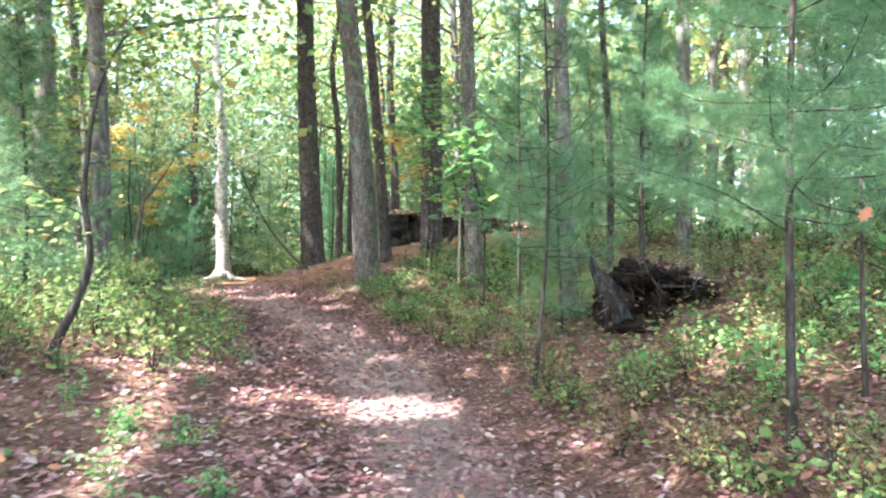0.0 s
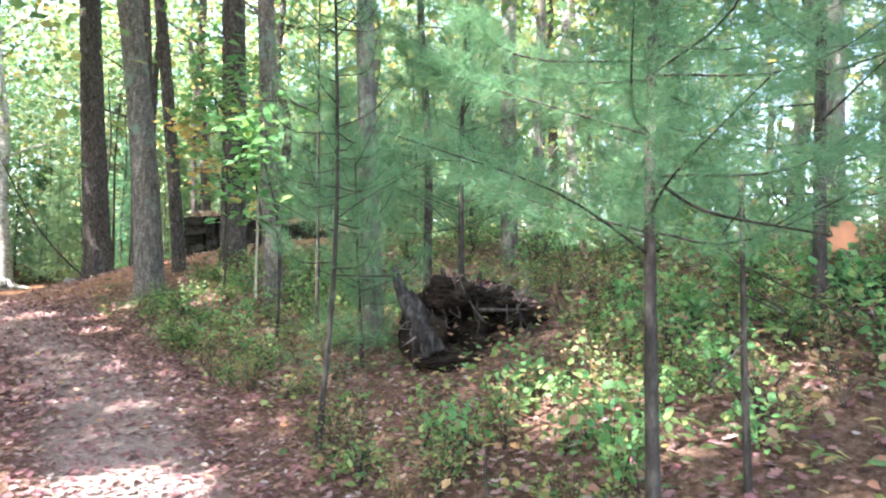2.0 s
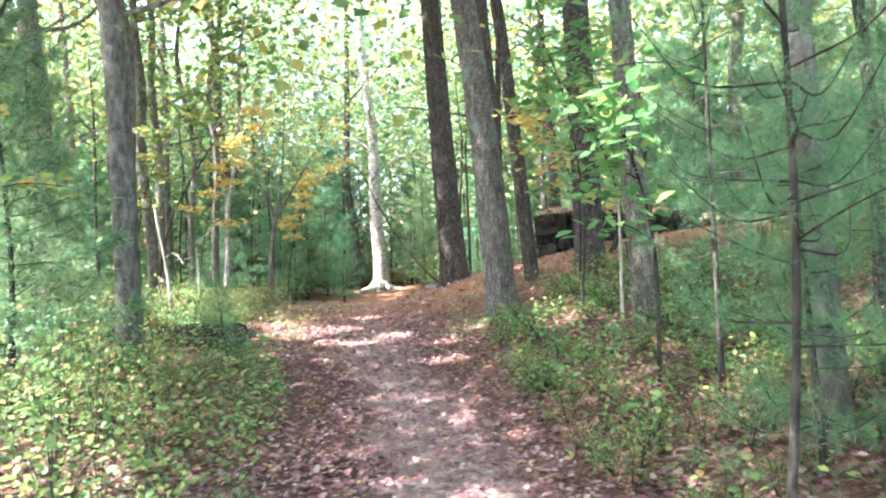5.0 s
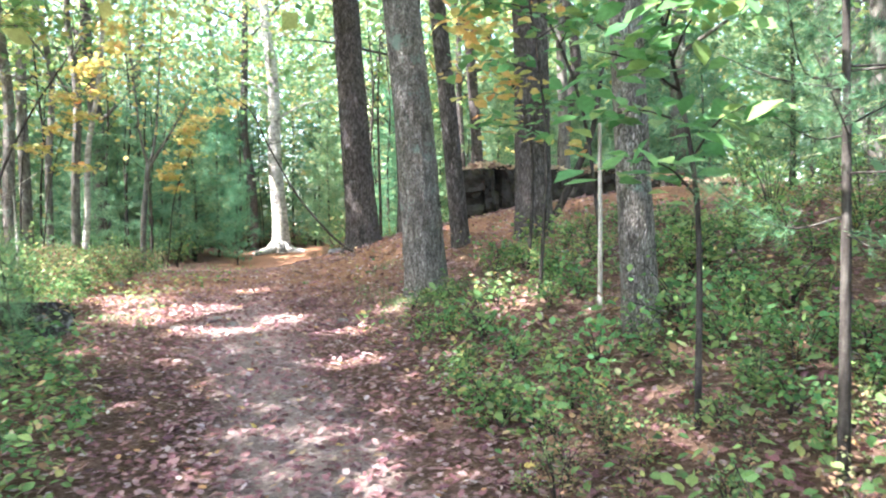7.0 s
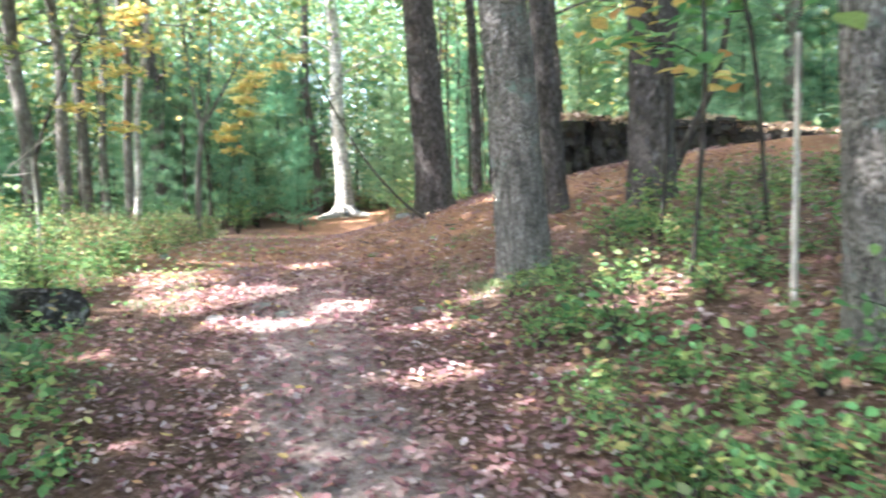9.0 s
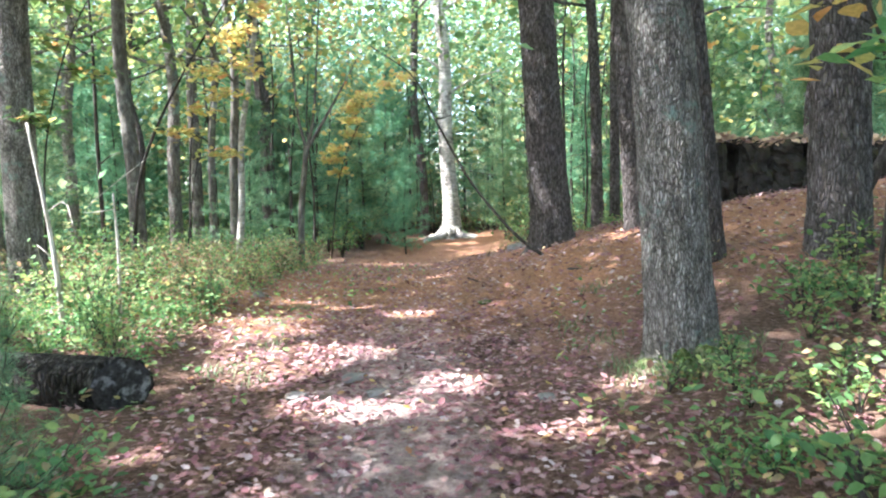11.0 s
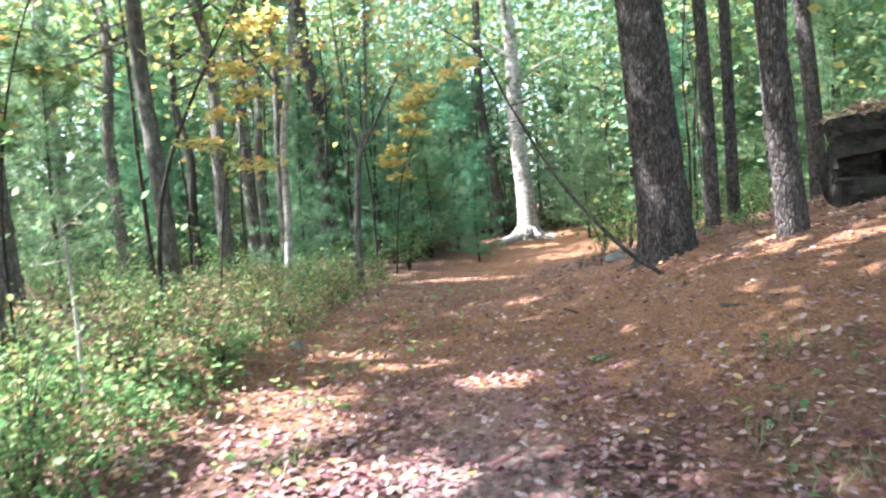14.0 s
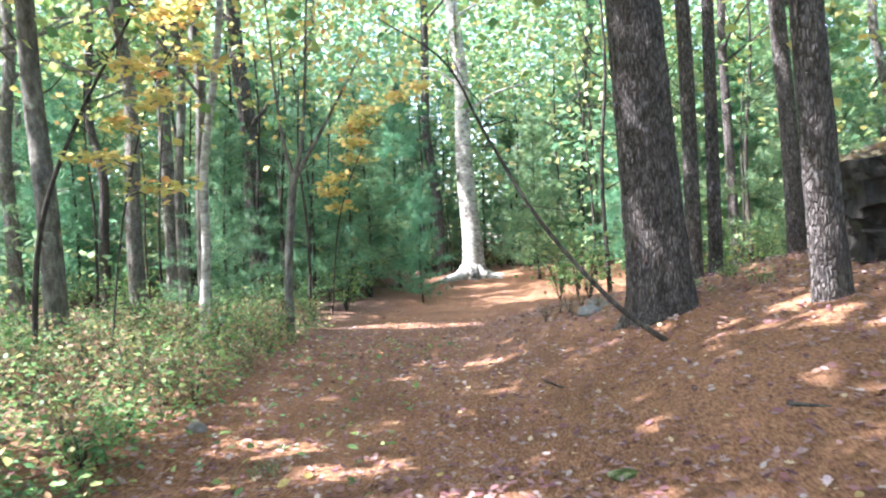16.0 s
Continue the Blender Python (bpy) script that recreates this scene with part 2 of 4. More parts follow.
def mesh_from(name, verts, faces, material, smooth=True):
    """faces: list of integer arrays, each (count, corners)."""
    me = bpy.data.meshes.new(name)
    verts = np.asarray(verts, np.float32)
    me.vertices.add(len(verts))
    me.vertices.foreach_set("co", verts.ravel())
    loops = np.concatenate([np.asarray(f, np.int32).ravel() for f in faces])
    sizes = np.concatenate([np.full(len(f), np.asarray(f).shape[1], np.int32) for f in faces])
    me.loops.add(len(loops))
    me.loops.foreach_set("vertex_index", loops)
    me.polygons.add(len(sizes))
    starts = np.zeros(len(sizes), np.int32)
    starts[1:] = np.cumsum(sizes)[:-1]
    me.polygons.foreach_set("loop_start", starts)
    me.polygons.foreach_set("loop_total", sizes)
    me.polygons.foreach_set("use_smooth", np.full(len(sizes), smooth))
    me.materials.append(material)
    me.update(calc_edges=True)
    return me


def child(name, me, parent, label=""):
    ob = new(name, me)
    ob.parent = parent
    if label:
        tagged(ob, label)
    return ob


def spin(normals, angle):
    """Rotation matrices that turn z to each normal, after a turn by angle about z."""
    nz = normals / np.linalg.norm(normals, axis=1, keepdims=True)
    ref = np.where(np.abs(nz[:, 2:3]) < 0.9, np.array([[0, 0, 1.0]]), np.array([[1.0, 0, 0]]))
    ax = np.cross(ref, nz)
    ax /= np.linalg.norm(ax, axis=1, keepdims=True)
    ay = np.cross(nz, ax)
    c, s = np.cos(angle)[:, None], np.sin(angle)[:, None]
    return np.stack([ax * c + ay * s, ay * c - ax * s, nz], axis=2)


LEAF_OVAL = (np.array([(0, 0, 0), (0.28, 0.3, 0.05), (0.3, 0.6, 0.05), (0, 1, -0.08), (-0.3, 0.6, 0.05), (-0.28, 0.3, 0.05)]), np.array([(0, 1, 2), (0, 2, 3), (0, 3, 4), (0, 4, 5)]))
LEAF_QUAD = (np.array([(0, -0.5, 0), (0.42, 0.05, 0.06), (0, 0.5, 0), (-0.42, -0.05, 0.06)]), np.array([(0, 1, 2), (0, 2, 3)]))
OAK_OUT = [(0.0, 0.0), (0.10, 0.22), (0.30, 0.26), (0.17, 0.42), (0.40, 0.58), (0.2, 0.68), (0.22, 0.86), (0.0, 1.0)]
OAK_OUT = OAK_OUT + [(-x, y) for x, y in OAK_OUT[-2:0:-1]]
LEAF_OAK = (np.array([(0, 0.5, 0)] + [(x, y, 0.22 * abs(x) + 0.1 * (y - 0.5) ** 2) for x, y in OAK_OUT]), np.array([(0, 1 + i, 1 + (i + 1) % len(OAK_OUT)) for i in range(len(OAK_OUT))]))


def needle_tuft(count, seed, width=0.02):
    r = np.random.default_rng(seed)
    v, f = [], []
    for i in range(count):
        a = r.uniform(0, 2 * np.pi)
        e = r.uniform(-0.1, 1.2)
        d = np.array([np.cos(a) * np.cos(e), np.sin(a) * np.cos(e), np.sin(e)]) * r.uniform(0.7, 1.0)
        side = np.cross(d, r.normal(size=3))
        side *= width / np.linalg.norm(side)
        k = len(v)
        v += [side, -side, d]
        f.append((k, k + 1, k + 2))
    return np.array(v), np.array(f)


def cloud(P, size, template, normals=None, angle=None, up=0.0):
    """One copy of the template at each point; returns vertices and faces."""
    n = len(P)
    tv, tf = template
    if normals is None:
        normals = rng.normal(size=(n, 3))
        normals[:, 2] = np.abs(normals[:, 2]) + up
    if angle is None:
        angle = rng.uniform(0, 2 * np.pi, n)
    R = spin(normals, angle)
    v = np.einsum('nij,kj->nki', R, tv) * np.asarray(size).reshape(-1, 1, 1) + P[:, None, :]
    f = tf[None] + (np.arange(n) * len(tv))[:, None, None]
    return v.reshape(-1, 3), f.reshape(-1, tf.shape[1])


def curve_points(ctrl, count):
    """A smooth line through the control points."""
    c = np.asarray(ctrl, float)
    ext = np.vstack([2 * c[0] - c[1], c, 2 * c[-1] - c[-2]])
    out = []
    for s in np.linspace(0, len(c) - 1 - 1e-6, count):
        i, t = int(s), s - int(s)
        p0, p1, p2, p3 = ext[i:i + 4]
        out.append(0.5 * (2 * p1 + (p2 - p0) * t + (2 * p0 - 5 * p1 + 4 * p2 - p3) * t * t + (3 * p1 - p0 - 3 * p2 + p3) * t ** 3))
    return np.array(out)


def tube(line, radii, sides=8, rough=0.0, seed=0, lobes=0.0, flare=0.0, ridges=0):
    """A closed limb along a line: vertices and faces. rough: uneven bark; flare: root swelling at the foot."""
    line = np.asarray(line, float)
    radii = np.broadcast_to(np.asarray(radii, float), (len(line),))
    r = np.random.default_rng(seed)
    tang = np.gradient(line, axis=0)
    tang /= np.linalg.norm(tang, axis=1, keepdims=True)
    side = np.cross(tang, np.array([0.13, 0.97, 0.21]))
    side /= np.linalg.norm(side, axis=1, keepdims=True)
    other = np.cross(tang, side)
    a = np.linspace(0, 2 * np.pi, sides, endpoint=False)
    ph = r.uniform(0, 6.28, 6)
    along = np.concatenate([[0], np.cumsum(np.linalg.norm(np.diff(line, axis=0), axis=1))])
    A, H = np.meshgrid(a, along)
    k = 1 + lobes * (np.sin(2 * A + ph[0] + 0.4 * H) * 0.5 + np.sin(3 * A + ph[1] - 0.3 * H) * 0.5)
    if ridges:
        k = k + 0.035 * np.sign(np.sin(ridges * A + 2.2 * np.sin(3.1 * H + ph[2]) + 1.3 * np.sin(9 * H + 2 * A))) * (0.5 + 0.5 * np.sin(11 * H + 5 * A + ph[3]))
    if rough:
        k = k + rough * r.normal(size=A.shape)
    if flare:
        toes = 0.55 + 0.45 * np.sin(5 * A + ph[4])
        k = k + flare * np.exp(-H / 0.16) * toes
        k = k + 0.35 * flare * np.exp(-H / 0.5)
    rad = radii[:, None] * k
    v = line[:, None, :] + rad[:, :, None] * (np.cos(A)[:, :, None] * side[:, None, :] + np.sin(A)[:, :, None] * other[:, None, :])
    m = len(line)
    i, j = np.meshgrid(np.arange(m - 1), np.arange(sides), indexing='ij')
    j2 = (j + 1) % sides
    f = np.stack([i * sides + j, i * sides + j2, (i + 1) * sides + j2, (i + 1) * sides + j], axis=2).reshape(-1, 4)
    v = np.vstack([v.reshape(-1, 3), line[:1], line[-1:]])
    b0, t0 = m * sides, m * sides + 1
    jj = np.arange(sides)
    caps = np.concatenate([np.stack([np.full(sides, b0), (jj + 1) % sides, jj], 1), np.stack([np.full(sides, t0), (m - 1) * sides + jj, (m - 1) * sides + (jj + 1) % sides], 1)])
    return v, [f, caps]


def joined(pieces):
    """Several (vertices, [faces]) as one."""
    V, F, k = [], {}, 0
    for v, fs in pieces:
        for f in fs if isinstance(fs, list) else [fs]:
            F.setdefault(f.shape[1], []).append(f + k)
        V.append(v)
        k += len(v)
    return np.vstack(V), [np.vstack(f) for f in F.values()]

# ---- the lie of the land ----
def lerp_table(table, v):
    if v <= table[0][0]:
        return table[0][1]
    for (a, p), (b, q) in zip(table, table[1:]):
        if v <= b:
            s = (v - a) / (b - a)
            s = s * s * (3 - 2 * s) * 0.5 + s * 0.5
            return p + (q - p) * s
    return table[-1][1]

TRAIL_X = [(-20, -3.0), (0, -0.75), (4, 0.35), (8, 0.5), (11, 0.2), (14, -0.5), (19, -1.3), (26, -2.2), (34, -2.6), (60, -4)]
TRAIL_Z = [(-20, -1.2), (2, -0.95), (6.7, -0.86), (8.7, -0.6), (11.3, -0.46), (14, -0.19), (17, -0.1), (21, -0.16), (32, -0.6), (39, -0.45), (60, -0.4)]
SHOULDER = [(0, 0.75), (10, 0.8), (12.5, 1.25), (15, 1.2), (17, 0.78)]
LEFT_EDGE = [(0, 1.3), (13, 1.2), (15, 1.85), (20, 2.0), (30, 2.0)]
BANK = [(-5, 0.55), (5, 0.62), (8, 0.5), (10.5, 0.28), (13, 0.38), (16, 0.36), (20, 0.44), (23, 0.4), (30, 0.12)]

def smooth_ramp(v, soft):
    return soft * math.log1p(math.exp(max(-30.0, min(30.0, v / soft))))

def ground_base(x, y):
    tx = lerp_table(TRAIL_X, y)
    z = lerp_table(TRAIL_Z, y)
    d = x - tx
    up = smooth_ramp(d - lerp_table(SHOULDER, y), 0.22)
    z += lerp_table(BANK, y) * 4.5 * (1 - math.exp(-up / 4.5))
    left = smooth_ramp(-d - 1.1, 0.25)
    z += 0.08 * 3 * (1 - math.exp(-left / 3))
    return z


def ground(x, y):
    w = noise.noise(Vector((x * 0.55, y * 0.55, 3.1))) * 0.07 + noise.noise(Vector((x * 1.9, y * 1.9, 7.7))) * 0.025
    off = abs(x - lerp_table(TRAIL_X, y))
    return ground_base(x, y) + w * min(1.0, 0.35 + off * 0.5)


def build_ground():
    near_x = np.arange(-16, 16.01, 0.16)
    near_y = np.arange(-8, 44.01, 0.18)
    far = np.array([1.5, 4, 8, 15, 28, 55, 110, 250, 600])
    xs = np.concatenate([near_x[0] - far[::-1], near_x, near_x[-1] + far])
    ys = np.concatenate([near_y[0] - far[::-1], near_y, near_y[-1] + far])
    nx, ny = len(xs), len(ys)
    v = np.array([(x, y, ground(max(-16, min(16, x)), max(-8, min(44, y)))) for y in ys for x in xs])
    i, j = np.meshgrid(np.arange(ny - 1), np.arange(nx - 1), indexing='ij')
    f = np.stack([i * nx + j, i * nx + j + 1, (i + 1) * nx + j + 1, (i + 1) * nx + j], 2).reshape(-1, 4)
    me = mesh_from("ground", v, [f], FLOOR)
    worn = me.attributes.new("trail", 'FLOAT', 'POINT')
    worn.data.foreach_set("value", np.array([math.exp(-((x - lerp_table(TRAIL_X, y)) / 0.62) ** 2) for x, y, z in v], np.float32))
    return tagged(new("ground", me), "woodland floor of leaf litter with a worn dirt trail", "ground", kind="structure")


floor = build_ground()

# places where the sun comes through to the floor: x, y, half length along x and y
SUN_SPOTS = [(-0.02, 7.25, 0.55, 0.22), (-0.86, 7.65, 0.35, 0.16), (3.0, 4.85, 0.6, 0.35), (2.6, 5.6, 0.3, 0.3), (-0.85, 14.45, 0.42, 0.2), (-1.7, 15.5, 0.5, 0.55), (-2.1, 16.6, 0.35, 0.45), (0.42, 13.0, 0.26, 0.08),
             (-1.15, 15.85, 0.32, 0.2), (-2.5, 17.6, 0.55, 0.5), (-1.6, 18.45, 0.42, 0.15), (-0.9, 17.75, 0.34, 0.15), (-2.5, 18.95, 0.3, 0.25), (-1.3, 22.3, 0.7, 0.2), (2.5, 19.3, 0.5, 0.16), (1.95, 19.75, 0.35, 0.14), (2.4, 20.4, 0.5, 0.2),
             (-2.6, 38.3, 1.8, 2.5), (-4.5, 19.5, 1.1, 0.8), (-5.5, 23.0, 1.0, 0.8), (-3.6, 16.4, 1.0, 0.9), (-2.5, 9.6, 0.6, 0.5), (-1.9, 8.6, 0.5, 0.4), (-3.0, 27.0, 1.5, 0.4), (2.1, 13.6, 0.4, 0.25), (3.4, 10.0, 0.7, 0.5), (-0.25, 15.05, 0.3, 0.15), (0.5, 14.0, 0.22, 0.08), (1.12, 14.6, 0.16, 0.12)]


def grove(name, label, category="tree", group=""):
    e = new(name)
    return tagged(e, label, category, group)


def limb(name, ctrl, r0, r1, mat, parent, sides=8, count=14, seed=0, **kw):
    line = curve_points(ctrl, count)
    v, f = tube(line, np.linspace(r0, r1, count), sides, seed=seed, **kw)
    return child(name, mesh_from(name, v, f, mat), parent)


def clear(x, y, px, py, r):
    return (x - px) ** 2 + (y - py) ** 2 > r * r


def place_at(ob, x, y, sink=0.04, turn=0.0, scale=1.0):
    ob.matrix_basis = pose(x, y, ground(x, y) - sink, 0, 0, turn) @ Matrix.Scale(scale, 4)
    return ob


def sunlit_gap(W):
    """True for leaves that stand between the sun and one of the sunny spots."""
    s = np.array(SUN_DIR)
    G = W[:, :2] - s[None, :2] / s[2] * (W[:, 2:3] + 0.2)
    hit = np.zeros(len(W), bool)
    for x, y, a, b in SUN_SPOTS:
        k = ((G[:, 0] - x) / (a + 0.1)) ** 2 + ((G[:, 1] - y) / (b + 0.1)) ** 2
        hit |= k < 1 + 0.35 * np.sin(G[:, 0] * 9) * np.sin(G[:, 1] * 7)
    return hit


def crown(name, centers, spread, count, size, mat, parent, template=LEAF_QUAD, flat=0.6, foot=None):
    """A crown of leaves in loose clumps round the ends of the limbs."""
    c = np.asarray(centers, float)
    pick = rng.integers(0, len(c), count)
    P = c[pick] + rng.normal(size=(count, 3)) * np.asarray(spread)
    if foot is not None:
        P = P[~sunlit_gap(P + np.asarray(foot))]
    v, f = cloud(P, rng.uniform(0.6, 1.25, len(P)) * size, template, up=flat)
    return child(name, mesh_from(name, v, [f], mat), parent)


def big_tree(name, label, x, y, r, height, lean, mat, seed, sides=28, flare=0.5, lobes=0.05, ridges=0, limbs=5, crown_from=0.55, leaf=LEAF_CANOPY, leaves=900, bend=0.1, taper=0.5, leaf_size=0.22, sprays=True, sway=(0.0, 0.0)):
    """A grown tree: trunk with root swelling, limbs and a leafy crown. lean: metres of drift in x and y per metre; sway: height from which it leans further, and by how much."""
    r_ = np.random.default_rng(seed)
    e = grove(name, label)
    ctrl = [(0, 0, -0.15)]
    for k in range(1, 7):
        h = height * k / 6
        ctrl.append((lean[0] * h + sway[1] * max(0.0, h - sway[0]) + bend * r_.normal() * (k > 1), lean[1] * h + bend * r_.normal() * (k > 1), h))
    n = 90 if sides > 20 else 26
    s = np.linspace(0, 1, n) ** 1.5
    dense = curve_points(ctrl, 400)
    line = np.stack([np.interp(s * 399, np.arange(400), dense[:, k]) for k in range(3)], 1)
    rad = r * (1 - (1 - taper) * s ** 0.9)
    v, f = tube(line, rad, sides, rough=0.012 if sides > 20 else 0.0, seed=seed, lobes=lobes, flare=flare, ridges=ridges)
    child("trunk", mesh_from("trunk", v, f, mat), e)
    tips = []
    for k in range(limbs):
        h = height * r_.uniform(crown_from, 0.98)
        base = dense[min(399, int(h / height * 399))]
        a = r_.uniform(0, 6.28)
        ln = r_.uniform(0.16, 0.3) * height
        d = np.array([math.cos(a), math.sin(a), r_.uniform(0.2, 0.7)])
        mid = base + d * ln * 0.5 + r_.normal(size=3) * 0.15
        end = base + d * ln + r_.normal(size=3) * 0.3
        br = limb("branch", [base, mid, end], r * 0.28, r * 0.06, mat, e, 7, 10, seed + k)
        tips += [end, mid, (mid + end) / 2]
        if leaves and sprays:
            crown("foliage", tips[-3:], 0.055 * height + 0.3, leaves // limbs, leaf_size, leaf, br, foot=(x, y, ground(max(-16, min(16, x)), y)))
    if leaves and tips and not sprays:
        crown("crown", tips, 0.055 * height + 0.35, leaves, leaf_size, leaf, e, foot=(x, y, ground(max(-16, min(16, x)), y)))
    return place_at(e, x, y)


def conifer(name, label, height, r, seed, whorls, reach, tufts, tuft_size, start=0.12, needles=14, width=0.018, droop=0.0, bare=0.0, far=False, material=None):
    """A young pine: straight stem, whorls of near level boughs, soft needle tufts."""
    q = np.random.default_rng(seed)
    e = grove(name, label)
    stem = curve_points([(0, 0, -0.1), (q.normal() * 0.04, q.normal() * 0.04, height * 0.4), (q.normal() * 0.08, q.normal() * 0.08, height)], 24)
    v, f = tube(stem, np.linspace(r, r * 0.25, 24), 10, seed=seed, lobes=0.05, flare=0.3)
    child("trunk", mesh_from("trunk", v, f, BARK_THIN), e)
    P, N, wood = [], [], []
    for w in range(whorls):
        h = height * (start + (0.97 - start) * w / max(1, whorls - 1))
        base = stem[min(23, int(h / height * 23))]
        turn = q.uniform(0, 6.28)
        count = q.integers(3, 6)
        for b in range(count):
            a = turn + b * 6.283 / count + q.normal() * 0.3
            hb = h + q.uniform(-0.45, 0.45) * height * (0.97 - start) / whorls
            base = np.array([np.interp(hb / height * 23, np.arange(24), stem[:, k]) for k in range(3)])
            ln = reach * (1.05 - 0.75 * h / height) * q.uniform(0.7, 1.1)
            d = np.array([math.cos(a), math.sin(a), 0.12 + 0.35 * h / height - droop])
            end = base + d * ln
            mid = base + d * ln * 0.5 + np.array([0, 0, -0.05]) + q.normal(size=3) * 0.09 * ln
            line = curve_points([base, mid, end + np.array([0, 0, 0.06])], 9)
            v, f = tube(line, np.linspace(max(0.006, r * 0.17), 0.002, 9), 5, seed=w * 7 + b)
            if far:
                wood.append((v, f))
            else:
                child("bough", mesh_from("bough", v, f, BARK_THIN), e)
            side = np.array([-d[1], d[0], 0])
            m = max(4, int(tufts / (whorls * count)))
            s = q.uniform(bare, 1.03, m) ** 0.8
            off = q.normal(size=m) * 0.2 * ln * (1.1 - s)
            idx = np.clip((s * 8).astype(int), 0, 8)
            P.append(line[idx] + side[None] * off[:, None] + q.normal(size=(m, 3)) * 0.035)
            N.append(d[None] * 0.9 + side[None] * np.sign(off)[:, None] * 0.6 + q.normal(size=(m, 3)) * 0.35)
    if far:
        v, f = joined(wood)
        child("branchwork", mesh_from("branchwork", v, f, BARK_THIN), e)
    P, N = np.vstack(P), np.vstack(N)
    v, f = cloud(P, q.uniform(0.7, 1.2, len(P)) * tuft_size, needle_tuft(needles, seed, width), normals=N)
    child("foliage", mesh_from("foliage", v, [f], material or NEEDLES), e)
    return e


# ---- the trees beside the trail ----
big_tree("oak_tree", "grey oak with furrowed bark and a mossy foot beside the trail", 1.27, 14.95, 0.215, 13, (-0.065, 0.0), BARK_OAK, 11, sides=72, flare=0.35, ridges=17, bend=0.03, sway=(2.2, -0.06))
big_tree("pine_tree", "tall dark-barked pine on the edge of the needle carpet", 0.72, 21.7, 0.3, 17, (-0.06, 0.0), BARK_PINE, 12, sides=56, flare=0.7, ridges=13, bend=0.06)
big_tree("leaning_pine", "slim dark-barked pine leaning over the needle carpet", 1.76, 20.1, 0.143, 13, (-0.058, 0.0), BARK_PINE, 13, sides=36, flare=0.3, ridges=9, bend=0.05)
big_tree("slim_pine", "slim dark-barked pine leaning beside the grey oak", 1.95, 16.9, 0.125, 13, (-0.085, 0.0), BARK_PINE, 17, sides=36, flare=0.3, ridges=9, bend=0.04)
big_tree("dark_pine", "thick dark-barked pine on the bank among low shrubs", 2.8, 16.3, 0.24, 15, (-0.005, 0.0), BARK_PINE, 14, sides=48, flare=0.3, ridges=11, bend=0.05)
big_tree("mossy_tree", "grey lichen-spotted maple trunk among low shrubs", 2.56, 12.2, 0.135, 11, (-0.05, 0.0), BARK_OAK, 15, sides=40, flare=0.25, ridges=11, bend=0.04)
big_tree("grey_maple", "smooth grey maple trunk behind the upturned roots", 2.55, 8.5, 0.095, 10, (-0.055, 0.0), BARK_GREY, 16, sides=28, flare=0.12, bend=0.05)


def birch():
    e = grove("birch_tree", "sunlit pale birch with spreading white roots at the trail's end")
    line = curve_points([(0, 0, -0.1), (0.02, 0, 1.5), (-0.12, 0, 4), (-0.1, 0, 7), (-0.45, 0, 11), (-0.6, 0, 16)], 90)
    v, f = tube(line, np.linspace(0.34, 0.17, 90), 40, seed=3, lobes=0.07, flare=0.8, rough=0.008)
    child("trunk", mesh_from("trunk", v, f, BARK_WHITE), e)
    line = curve_points([(0.3, 0.05, -0.1), (0.24, 0.02, 0.8), (0.16, 0, 2.2), (0.05, 0, 3.6)], 30)
    v, f = tube(line, np.linspace(0.17, 0.1, 30), 20, seed=5, lobes=0.06, flare=0.5)
    child("second_stem", mesh_from("second_stem", v, f, BARK_WHITE), e)
    for k, a in enumerate((-2.9, -2.2, -1.4, -0.7, -0.1, 0.6, 1.8)):
        ln = 0.9 + 0.35 * math.sin(k * 2.3)
        d = Vector((math.cos(a), math.sin(a)))
        limb("root", [(d.x * 0.2, d.y * 0.2, 0.42), (d.x * 0.5, d.y * 0.5, 0.14), (d.x * ln, d.y * ln, 0.04), (d.x * ln * 1.5, d.y * ln * 1.5, -0.1)], 0.2, 0.07, BARK_WHITE, e, 10, 14, k)
    tips = []
    for k in range(9):
        h = 5.5 + k * 1.1
        a = k * 2.4
        base = np.array((-0.2, 0, h))
        end = base + np.array((math.cos(a) * 2.4, math.sin(a) * 2.4, 1.0))
        limb("branch", [base, (base + end) / 2 + np.array((0, 0, 0.2)), end], 0.07, 0.015, BARK_WHITE, e, 6, 10, k)
        tips += [end, (base + end) / 2]
    crown("crown", tips, 0.8, 1500, 0.2, LEAF_CANOPY, e)
    return place_at(e, -2.5, 38.9)


birch()

# slim trees on the left of the trail and behind
big_tree("young_maple", "slim maple with a pale patched foot above the shrubs", -6.8, 22.95, 0.15, 11, (-0.02, 0.0), BARK_GREY, 21, sides=22, bend=0.12, crown_from=0.4)
big_tree("slanted_sapling", "thin pale sapling slanting over the shrubs", -5.5, 24.4, 0.075, 8, (0.1, 0.0), BARK_WHITE, 22, sides=14, bend=0.05, crown_from=0.45, leaves=500)


def forked_tree():
    e = grove("forked_sapling", "thin forked sapling rising from the shrubs")
    limb("trunk", [(0, 0, -0.1), (0.04, 0, 1.2), (0.2, 0, 2.6)], 0.075, 0.06, BARK_GREY, e, 12, 16, 1)
    tips = []
    for k, (dx, h) in enumerate(((1.15, 4.4), (-0.35, 5.6), (0.4, 6.2))):
        limb("fork", [(0.2, 0, 2.5), (0.2 + dx * 0.5, 0, 3.4), (0.2 + dx, 0.1, h)], 0.045, 0.012, BARK_GREY, e, 8, 14, k)
        tips += [(0.2 + dx, 0.1, h), (0.2 + dx * 0.7, 0.1, h * 0.85)]
    crown("crown", tips, 0.6, 700, 0.12, LEAF_GOLD, e)
    return place_at(e, -4.45, 25.3)


